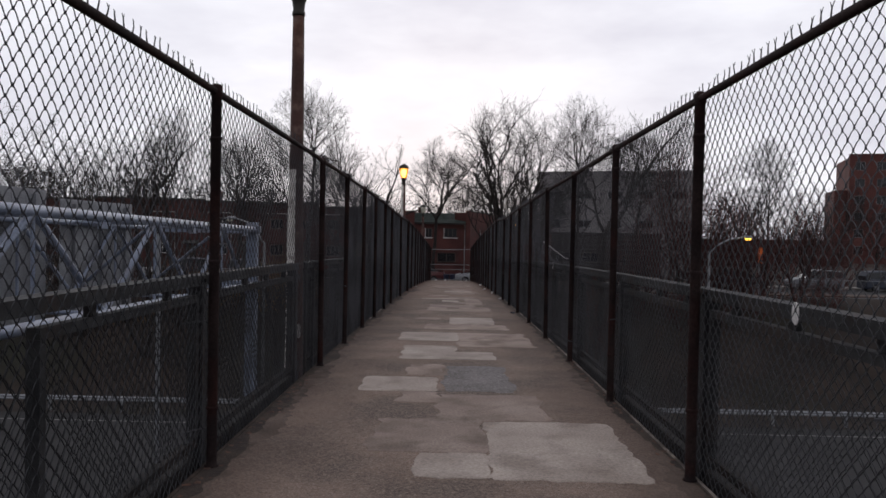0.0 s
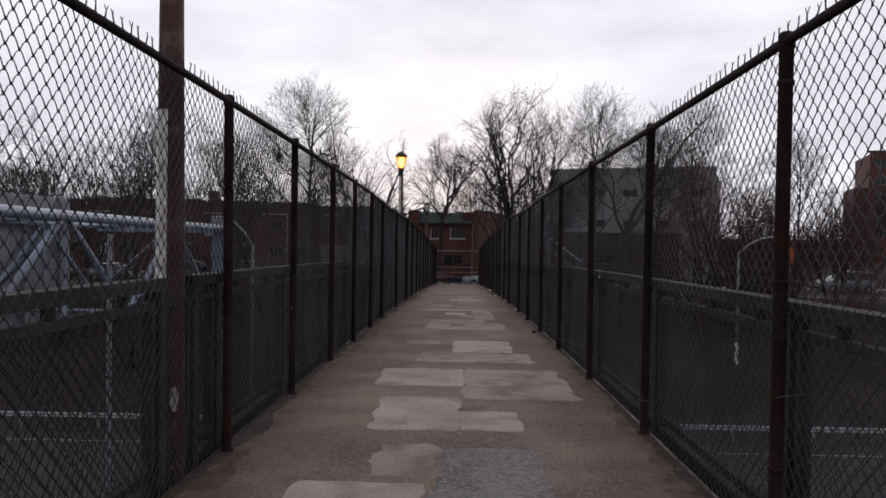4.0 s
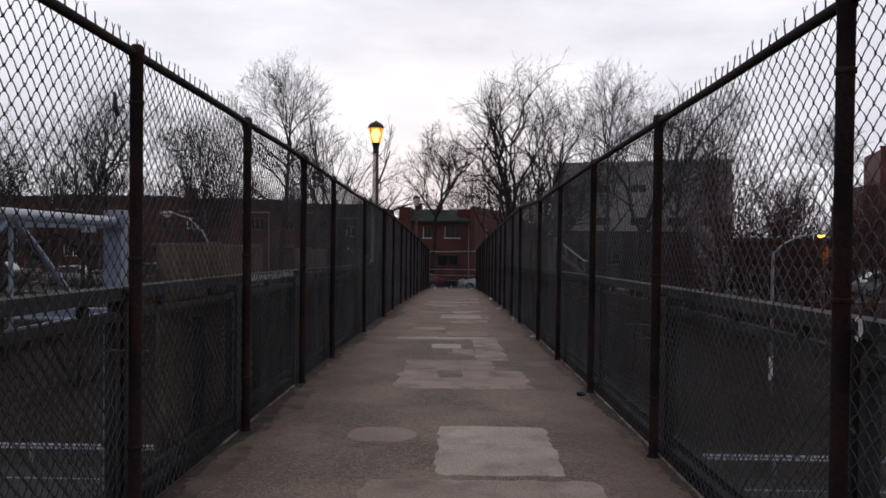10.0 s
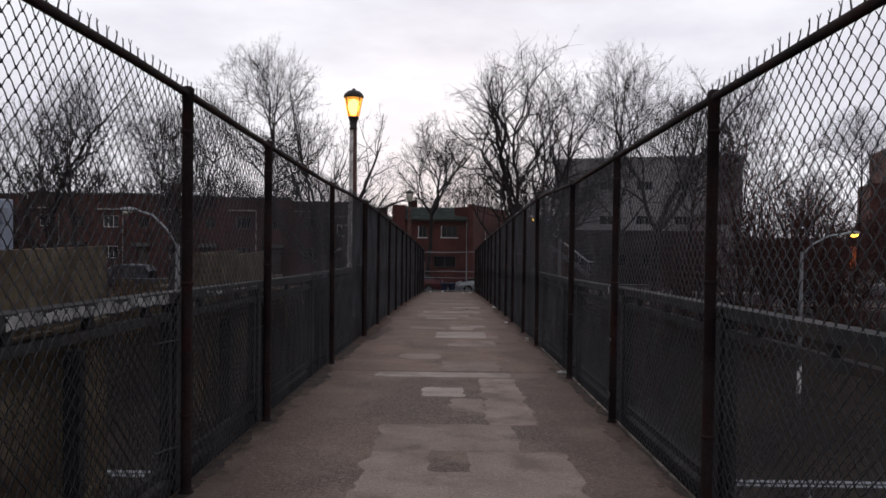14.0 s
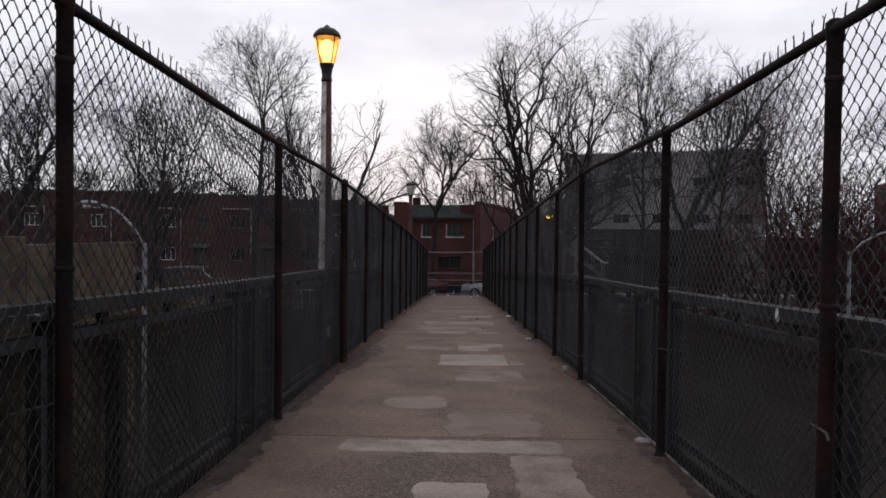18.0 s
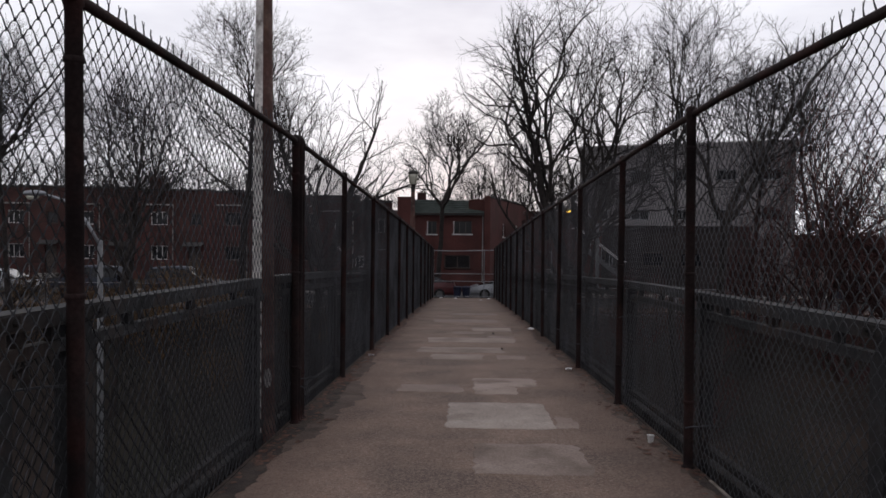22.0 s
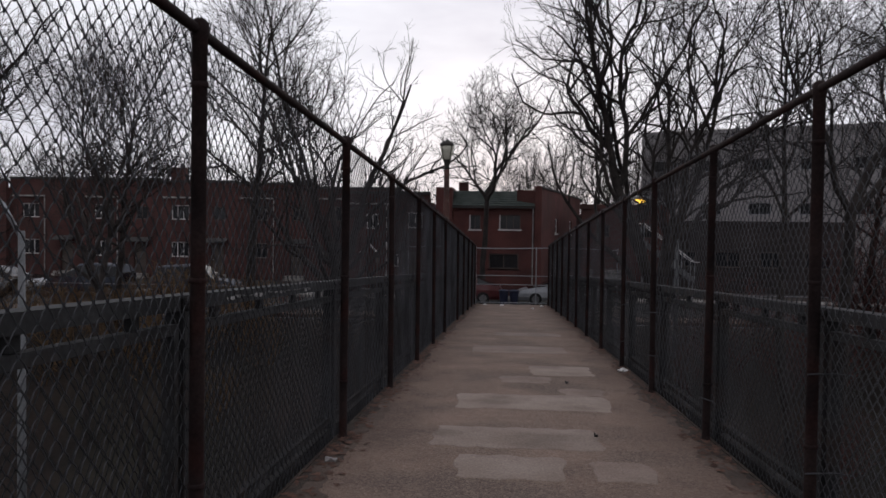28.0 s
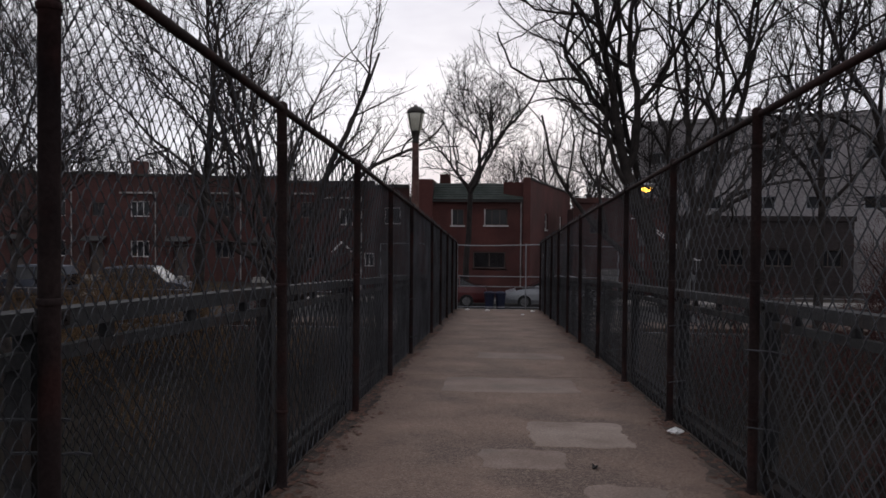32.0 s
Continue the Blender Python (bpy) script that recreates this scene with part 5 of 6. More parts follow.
# ---- road lamps on tall poles standing in the cutting ----
def road_lamp(x, y, z0, z_elbow, reach, rise, lit, label, band=False):
    l = thing("road_lamp", label, "street lamp", "road lamps", (x, y, z0))
    h = z_elbow - z0
    bm = bmesh.new()
    tube(bm, [(0, 0, -0.1), (0, 0, h * 0.5), (0, 0, h)], [0.10, 0.085, 0.065], 10)
    part("pole", bm, M_DULLPOLE, l, smooth=True)
    bm = bmesh.new()
    tube(bm, [(0, 0, h - 0.15), (reach * 0.25, 0, h + rise * 0.42), (reach * 0.6, 0, h + rise * 0.85), (reach, 0, h + rise)], [0.05, 0.045, 0.04, 0.035], 8)
    part("arm", bm, M_GALV, l, smooth=True)
    bm = bmesh.new()
    sg_ = 1 if reach > 0 else -1
    lathe(bm, [(0.05, -0.05), (0.13, -0.03), (0.15, 0.02), (0.12, 0.07), (0.04, 0.10)], 12)
    for v in bm.verts:
        v.co = Vector((reach + sg_ * (0.25 + v.co.x * 2.2), v.co.y, h + rise + v.co.z))
    part("head", bm, M_GALV, l, smooth=True)
    bm = bmesh.new()
    lathe(bm, [(0.03, -0.17), (0.09, -0.14), (0.12, -0.055)], 12)
    for v in bm.verts:
        v.co = Vector((reach + sg_ * (0.3 + v.co.x * 1.5), v.co.y, h + rise + v.co.z))
    part("bowl", bm, M_SODIUM if lit else M_GLASS_OFF, l, smooth=True)
    if band:
        bm = bmesh.new()
        tube(bm, [(0, 0, h - 6.3), (0, 0, h - 5.1)], 0.094, 10)
        part("painted_band", bm, M_WHITE, l, "white painted band")
    return l


road_lamp(-9.6, 39.0, -8.35, 0.7, -1.5, 1.2, False, "grey road lamp on a tall pole, unlit, with a curved arm")
road_lamp(15.6, 46.0, -7.2, 0.57, 2.0, 0.85, True, "grey road lamp on a tall pole, glowing orange", True)
road_lamp(5.85, 52.7, land(5.85, 52.7), 1.45, -1.0, 0.6, True, "street lamp glowing orange among the branches")
road_lamp(46.0, 68.0, STREET, 2.2, 1.6, 0.6, True, "distant street lamp glowing orange")


# ---- buildings ----
def wall_holes(bm, u0, u1, z0, z1, holes, thick):
    """A wall in the xz plane, facing -y, with openings cut through its thickness."""
    us = sorted({u0, u1, *[h[0] for h in holes], *[h[1] for h in holes]})
    zs = sorted({z0, z1, *[h[2] for h in holes], *[h[3] for h in holes]})
    for a, b in zip(us, us[1:]):
        for c, d in zip(zs, zs[1:]):
            m = ((a + b) / 2, (c + d) / 2)
            if any(h[0] < m[0] < h[1] and h[2] < m[1] < h[3] for h in holes):
                continue
            quad(bm, (a, 0, c), (b, 0, c), (b, 0, d), (a, 0, d))
            quad(bm, (a, thick, c), (a, thick, d), (b, thick, d), (b, thick, c))
    for a, b, c, d in holes:
        quad(bm, (a, 0, c), (a, thick, c), (b, thick, c), (b, 0, c))
        quad(bm, (a, 0, d), (b, 0, d), (b, thick, d), (a, thick, d))
        quad(bm, (a, 0, c), (a, 0, d), (a, thick, d), (a, thick, c))
        quad(bm, (b, 0, c), (b, thick, c), (b, thick, d), (b, 0, d))
    for a, b in ((u0, u0), (u1, u1)):
        quad(bm, (a, 0, z0), (a, thick, z0), (a, thick, z1), (a, 0, z1))
    quad(bm, (u0, 0, z1), (u1, 0, z1), (u1, thick, z1), (u0, thick, z1))


def window(parent, u0, u1, z0, z1, y=0.0, mullions=1, bars=0, frame_m=None, w=0.06):
    """Frame, panes and sill set into an opening."""
    fm = frame_m or M_WHITE
    d0, d1 = y + 0.05, y + 0.11
    bm = bmesh.new()
    loops = [[bm.verts.new((a, d, b)) for a, b in ((u0 + k, z0 + k), (u1 - k, z0 + k), (u1 - k, z1 - k), (u0 + k, z1 - k))] for d, k in ((d0, 0), (d0, w), (d1, w), (d1, 0))]
    for a, b in zip(loops, loops[1:] + loops[:1]):
        for k in range(4):
            bm.faces.new((a[k], a[(k + 1) % 4], b[(k + 1) % 4], b[k]))
    win = part("window", bm, fm, parent)
    for k in range(mullions):
        c = u0 + (u1 - u0) * (k + 1) / (mullions + 1)
        bm = bmesh.new()
        box(bm, c - w * 0.4, c + w * 0.4, d0 + 0.002, d1 - 0.032, z0 + w, z1 - w)
        part("mullion", bm, fm, win)
    for k in range(bars):
        c = z0 + (z1 - z0) * (k + 1) / (bars + 1)
        bm = bmesh.new()
        box(bm, u0 + w, u1 - w, d0 + 0.006, d1 - 0.034, c - w * 0.3, c + w * 0.3)
        part("glazing_bar", bm, fm, win)
    bm = bmesh.new()
    box(bm, u0 + 0.01, u1 - 0.01, d1 - 0.03, d1 - 0.015, z0 + 0.01, z1 - 0.01)
    part("pane", bm, M_PANE, win)
    bm = bmesh.new()
    box(bm, u0 - 0.06, u1 + 0.06, y - 0.05, y + 0.045, z0 - 0.08, z0 - 0.002)
    part("sill", bm, fm, win)
    return win


def row_house(x, label, frames, y=78.0, tall=7.1, width=5.8, porch=False, chimney=False):
    """A two-storey brick row house; its front faces the bridge."""
    h = thing("row_house", label, "house", "row of brick houses", (x, y, STREET))
    if porch:
        holes = [(1.35, 2.1, 3.75, 4.65), (3.85, 4.75, 3.82, 4.75), (2.75, 3.3, 1.5, 2.25), (3.5, 4.4, 0.35, 2.4)]
    else:
        holes = [(0.98, 2.3, 4.25, 5.3), (4.1, 5.0, 4.25, 5.2), (0.98, 2.3, 1.55, 2.65), (3.95, 4.9, 0.35, 2.5)]
    door = holes[3]
    bm = bmesh.new()
    wall_holes(bm, 0.005, width - 0.005, 0, tall - 0.18, holes, 0.28)
    part("wall", bm, M_BRICK2, h)
    bm = bmesh.new()
    box(bm, 0.005, width - 0.005, 0.29, 6.5, 0, tall - 0.6)
    part("rear_block", bm, M_BRICK2, h)
    bm = bmesh.new()
    soft_box(bm, 0.0, width, -0.06, 0.34, tall - 0.179, tall, 0.02)
    part("parapet", bm, M_FLATROOF, h)
    for u0, u1, z0, z1 in holes[:3]:
        window(h, u0, u1, z0, z1, 0.06, 2 if u1 - u0 > 1.2 else 1, 0, frames if u0 < 3 or porch else M_DOOR, 0.07)
    bm = bmesh.new()
    soft_box(bm, 0.3, 2.8, -0.16, -0.03, 5.78 if not porch else 5.2, 5.9 if not porch else 5.3, 0.01)
    part("gutter", bm, M_DULLWHITE, h, "dirty white gutter")
    bm = bmesh.new()
    box(bm, door[0] + 0.02, door[1] - 0.02, 0.16, 0.21, 0.35, door[3] - 0.02)
    d = part("door", bm, M_DOOR, h)
    bm = bmesh.new()
    tube(bm, [(door[0] + 0.11, 0.13, 1.38), (door[0] + 0.11, 0.10, 1.40)], 0.03, 8)
    part("knob", bm, M_TIE, d)
    bm = bmesh.new()
    prof = ((-0.9, 0), (-0.9, 0.17), (-0.6, 0.17), (-0.6, 0.34), (-0.01, 0.34), (-0.01, 0))
    ends = [[bm.verts.new((x_, a, b)) for a, b in prof] for x_ in (door[0] - 0.2, door[1] + 0.2)]
    bm.faces.new(ends[0])
    bm.faces.new(ends[1][::-1])
    for k in range(6):
        bm.faces.new((ends[0][k], ends[0][(k + 1) % 6], ends[1][(k + 1) % 6], ends[1][k]))
    part("stoop", bm, M_PAVE, h)
    if porch:
        for sx in (-1, 1):
            bm = bmesh.new()
            tube(bm, [(1.7 + sx * 0.55, -0.85, 2.3), (1.7, -0.85, 2.86)], 0.055, 6)
            part("porch_gable", bm, M_WHITE, h, "white gable board of the porch")
            bm = bmesh.new()
            tube(bm, [(1.7 + sx * 0.5, -0.85, 0.0), (1.7 + sx * 0.5, -0.85, 2.3)], 0.05, 8)
            part("porch_post", bm, M_DOOR, h)
    else:
        bm = bmesh.new()
        e0, e1 = door[0] - 0.3, door[1] + 0.3
        v = [bm.verts.new(p) for p in ((e0, -0.02, 2.95), (e1, -0.02, 2.95), (e1, -0.75, 2.66), (e0, -0.75, 2.66), (e0, -0.02, 2.88), (e1, -0.02, 2.88), (e1, -0.75, 2.60), (e0, -0.75, 2.60))]
        for f in ((0, 1, 2, 3), (7, 6, 5, 4), (0, 4, 5, 1), (1, 5, 6, 2), (2, 6, 7, 3), (3, 7, 4, 0)):
            bm.faces.new([v[i] for i in f])
        part("awning", bm, M_FLATROOF, h)
    bm = bmesh.new()
    tube(bm, [(2.75 if not porch else 2.6, -0.07, 5.8 if not porch else 5.2), (2.75 if not porch else 2.6, -0.07, 0.1)], 0.045, 8)
    part("downspout", bm, M_DULLWHITE, h, "dirty white downspout")
    if chimney:
        bm = bmesh.new()
        soft_box(bm, 0.05, 1.0, 2.0, 2.8, tall - 0.59, 8.15, 0.02)
        part("chimney", bm, M_BRICK2, h)
    return h


row_house(-10.0, "low dark brick house with white windows and a white gabled porch", M_WHITE, 70.0, 6.0, 5.2, True)
row_house(-13.8, "dark brick two-storey row house with dull brown window frames", M_DULL, tall=6.7)
plain = row_house(-19.6, "dark brick two-storey row house with dull brown window frames", M_DULL, tall=7.0)
row_house(-25.4, "dark brick two-storey row house with white windows and a chimney", M_WHITE, chimney=True)
light = row_house(-31.2, "dark brick two-storey row house with white windows and downspout", M_WHITE, tall=7.25)
for k in range(1, 10):
    copy_thing(light if k % 3 == 1 else plain, pose(-31.2 - 5.8 * k, 78.0 + (0.4 if k % 3 == 1 else 0.0), STREET + 0.06 * k))


def corner_house():
    """The house facing the end of the bridge: mansard between brick party walls, with a wing bending away."""
    h = thing("corner_house", "dark red brick house with a green-grey mansard roof between brick parapets", "house", "", (0, 67.4, STREET))
    holes = [(-0.66, 0.52, 3.8, 4.62), (-2.33, -1.7, 3.78, 4.6), (-1.21, 0.43, 1.6, 2.45)]
    bm = bmesh.new()
    wall_holes(bm, -3.28, 1.29, 0, 5.1, holes, 0.3)
    part("wall", bm, M_BRICK, h)
    for (u0, u1, z0, z1), n in zip(holes, (2, 1)):
        win = window(h, u0, u1, z0, z1, 0.05, n, 0, M_DOOR, 0.05)
        bm = bmesh.new()
        box(bm, u0 - 0.01, u0 + 0.06, 0.03, 0.098, z0, z1)
        part("white_jamb", bm, M_WHITE, win, "white window jamb")
        bm = bmesh.new()
        box(bm, u0 - 0.06, u1 + 0.06, -0.06, -0.002, z0 - 0.07, z0 + 0.005)
        part("white_sill", bm, M_WHITE, win, "white window sill")
    window(h, *holes[2], 0.05, 1, 0, M_DOOR)
    bm = bmesh.new()
    v = [bm.verts.new(p) for p in ((-3.28, -0.14, 5.1), (1.29, -0.14, 5.1), (1.29, 1.1, 5.98), (-3.28, 1.1, 5.98), (-3.28, 9, 5.98), (1.29, 9, 5.98), (-3.28, 9, 5.0), (1.29, 9, 5.0))]
    for f in ((0, 1, 2, 3), (3, 2, 5, 4), (0, 3, 4, 6), (1, 7, 5, 2), (0, 6, 7, 1)):
        bm.faces.new([v[i] for i in f])
    roof = part("roof", bm, M_ROOF, h)
    rr = random.Random(2)
    for row in range(7):
        t0, t1 = row / 7, (row + 1) / 7
        bm = bmesh.new()
        x = -3.28
        while x < 1.24:
            w = min(rr.uniform(0.28, 0.4), 1.29 - x)
            y0, z0, y1, z1 = -0.14 + 1.24 * t0, 5.1 + 0.88 * t0, -0.14 + 1.24 * t1, 5.1 + 0.88 * t1
            lift = 0.018 + rr.uniform(0, 0.008)
            quad(bm, (x + 0.005, y0 - lift, z0 + lift), (x + w - 0.005, y0 - lift, z0 + lift), (x + w - 0.005, y1, z1 + 0.004), (x + 0.005, y1, z1 + 0.004))
            quad(bm, (x + 0.005, y0, z0), (x + w - 0.005, y0, z0), (x + w - 0.005, y0 - lift, z0 + lift), (x + 0.005, y0 - lift, z0 + lift))
            x += w
        part("shingle_course", bm, M_ROOF, roof)
    bm = bmesh.new()
    soft_box(bm, -3.28, 1.29, -0.24, -0.14, 4.97, 5.07, 0.01)
    part("gutter", bm, M_FLATROOF, h)
    for u, w, t in ((-4.2, 0.918, 6.12), (1.292, 0.37, 6.22)):
        bm = bmesh.new()
        soft_box(bm, u, u + w, -0.18, 9.0, 0, t, 0.01)
        part("party_wall", bm, M_BRICK, h)
    bm = bmesh.new()
    soft_box(bm, -3.05, -2.5, 1.6, 2.3, 5.985, 6.5, 0.01)
    part("chimney", bm, M_BRICK, h)
    bm = bmesh.new()
    tube(bm, [(1.2, -0.08, 5.0), (1.2, -0.08, 0.1)], 0.035, 8)
    part("downspout", bm, M_DULLWHITE, h, "dirty white downspout")
    return h


corner_house()

wing = thing("brick_wing", "dark red brick side wing with two narrow white windows", "house", "", (1.67, 67.35, STREET), 77)
holes = [(4.5, 5.5, 3.6, 4.5), (10.3, 11.3, 3.5, 4.45), (3.4, 5.3, 0.2, 2.15)]
bm = bmesh.new()
wall_holes(bm, 0.0, 15.5, 0, 6.1, holes, 0.3)
part("wall", bm, M_BRICK, wing)
for hh in holes[:2]:
    window(wing, *hh, 0.02, 0, 1, None, 0.09)
bm = bmesh.new()
box(bm, 3.44, 5.26, 0.14, 0.19, 0.2, 2.13)
part("door", bm, M_DOOR, wing)
bm = bmesh.new()
for a, b, c, d in ((3.3, 3.4, 0.1, 2.26), (5.3, 5.4, 0.1, 2.26), (3.4, 5.3, 2.151, 2.26)):
    box(bm, a, b, -0.03, 0.06, c, d)
part("door_frame", bm, M_WHITE, wing, "white door frame")
bm = bmesh.new()
soft_box(bm, -0.05, 15.55, -0.05, 0.36, 6.101, 6.22, 0.02)
part("coping", bm, M_FLATROOF, wing)
bm = bmesh.new()
box(bm, 0.0, 15.5, 0.31, 1.4, 0, 6.0)
part("rear_block", bm, M_BRICK, wing)


def block(name, label, x, y, turn, width, height, floors, bays, material, win=(1.4, 1.3), depth=14.0, z=STREET, first_z=1.2, frame_m=None):
    """A larger building with a grid of windows on its front."""
    b = thing(name, label, "building", "", (x, y, z), turn)
    step, rise = width / bays, (height - first_z) / floors
    holes = [(step * (k + 0.5) - win[0] / 2, step * (k + 0.5) + win[0] / 2, first_z + rise * f + 0.4, first_z + rise * f + 0.4 + win[1]) for f in range(floors) for k in range(bays)]
    bm = bmesh.new()
    wall_holes(bm, 0, width, 0, height, holes, 0.4)
    part("wall", bm, material, b)
    for hh in holes:
        window(b, *hh, 0.08, 1, 0, frame_m or M_GALV)
    bm = bmesh.new()
    box(bm, 0, width, 0.41, depth, 0, height - 0.3)
    part("rear_block", bm, material, b)
    bm = bmesh.new()
    soft_box(bm, -0.1, width + 0.1, -0.1, 0.5, height + 0.001, height + 0.3, 0.02)
    part("parapet", bm, material, b)
    return b


block("pale_building", "pale grey building with two rows of dark windows behind the trees", 9.2, 80.0, -20.6, 15.6, 10.5, 2, 5, M_PALE, (1.4, 0.8), first_z=4.6)
block("low_building", "long low dark building in front of the pale one", 9.6, 74.2, -6, 10.6, 4.2, 1, 4, M_DARKWALL, (1.5, 1.0), 6.0, frame_m=M_DOOR)
gr = block("garage", "dim brown low building with a white garage door behind the fence", 4.25, 71.5, 0, 5.2, 5.1, 1, 2, M_BRICK2, (0.8, 0.8), 3.5, first_z=3.0, frame_m=M_DOOR)
for u0, u1 in ((0.36, 0.72), (1.45, 2.55)):
    bm = bmesh.new()
    for k in range(5):
        soft_box(bm, u0, u1, -0.03 - 0.004 * (k % 2), -0.005, 0.69 + 0.155 * k, 0.84 + 0.155 * k, 0.006)
    part("garage_door", bm, M_DULLWHITE, gr, "dirty white panelled garage door")


def outside_stair(x, y, z, run, drop):
    """A flight of steps between two stringers, with a pale handrail on posts, falling towards +x."""
    st = thing("outside_stair", "grey outdoor stair with a pale sloping handrail beside the low building", "stairs", "", (x, y, z))
    n = 12
    for dy in (0.0, 0.95):
        bm = bmesh.new()
        v = [bm.verts.new(p) for p in ((0, dy, -0.95), (run, dy, -drop - 0.95), (run, dy, -drop - 1.2), (0, dy, -1.2), (0, dy + 0.05, -0.95), (run, dy + 0.05, -drop - 0.95), (run, dy + 0.05, -drop - 1.2), (0, dy + 0.05, -1.2))]
        for f in ((0, 1, 2, 3), (7, 6, 5, 4), (0, 4, 5, 1), (1, 5, 6, 2), (2, 6, 7, 3), (3, 7, 4, 0)):
            bm.faces.new([v[i] for i in f])
        part("stringer", bm, M_DULLPOLE, st)
        bm = bmesh.new()
        tube(bm, [(-0.4, dy, 0), (0, dy, 0), (run, dy, -drop), (run + 0.25, dy, -drop)], 0.035, 8)
        part("handrail", bm, M_WHITE, st, "pale sloping handrail")
        for k in range(5):
            bm = bmesh.new()
            tube(bm, [(run * k / 4, dy, -drop * k / 4 - 1.0), (run * k / 4, dy, -drop * k / 4)], 0.025, 6)
            part("post", bm, M_GALV, st)
    for k in range(n):
        bm = bmesh.new()
        soft_box(bm, run * k / n, run * (k + 1) / n + 0.03, 0.051, 0.949, -0.98 - drop * (k + 0.5) / n, -0.93 - drop * (k + 0.5) / n, 0.008)
        part("step", bm, M_DULLPOLE, st)
    for dx in (0.1, run - 0.1):
        for dy in (0.02, 0.98):
            bm = bmesh.new()
            tube(bm, [(dx, dy, STREET - z - 0.1), (dx, dy, -drop * dx / run - 1.0)], 0.04, 8)
            part("support", bm, M_DULLPOLE, st)
    return st


outside_stair(7.7, 69.9, 1.35, 2.9, 2.2)
tw = block("brick_tower", "rust-red brick apartment block rising above the trees", 71.6, 138.0, -18, 42.0, 19.4, 6, 12, M_TOWER, (1.6, 1.5))
bm = bmesh.new()
soft_box(bm, -2.2, -0.02, 1.0, 12, 0, 13.2, 0.03)
part("side_block", bm, M_TOWER, tw)
block("far_building", "distant dim brown building beyond the road", 36.0, 120.0, -5, 26.0, 3.7, 1, 7, M_BRICK2, (1.6, 1.4))
block("far_building", "distant dim brown building at the end of the row", -110.0, 95.0, 8, 40.0, 10.0, 3, 10, M_BRICK2, (1.5, 1.4))


# ---- parked cars ----
def car_lines(suv):
    # along the length: x, half width, belt height, roof height (equal to belt where there is no cabin)
    if suv:
        return [(-2.2, 0.62, 0.75, 0.75), (-2.1, 0.84, 0.98, 1.25), (-1.9, 0.88, 1.05, 1.62), (-0.6, 0.90, 1.04, 1.70), (0.35, 0.90, 1.02, 1.66), (0.95, 0.90, 1.02, 1.20), (1.15, 0.90, 1.0, 1.0), (1.9, 0.86, 0.90, 0.90), (2.18, 0.70, 0.72, 0.72)]
    return [(-2.3, 0.60, 0.70, 0.70), (-2.2, 0.80, 0.92, 0.92), (-1.7, 0.86, 0.98, 1.02), (-1.05, 0.88, 0.96, 1.38), (-0.3, 0.89, 0.94, 1.45), (0.3, 0.89, 0.93, 1.40), (1.1, 0.89, 0.92, 0.96), (1.75, 0.86, 0.82, 0.82), (2.15, 0.76, 0.70, 0.70), (2.28, 0.55, 0.55, 0.55)]


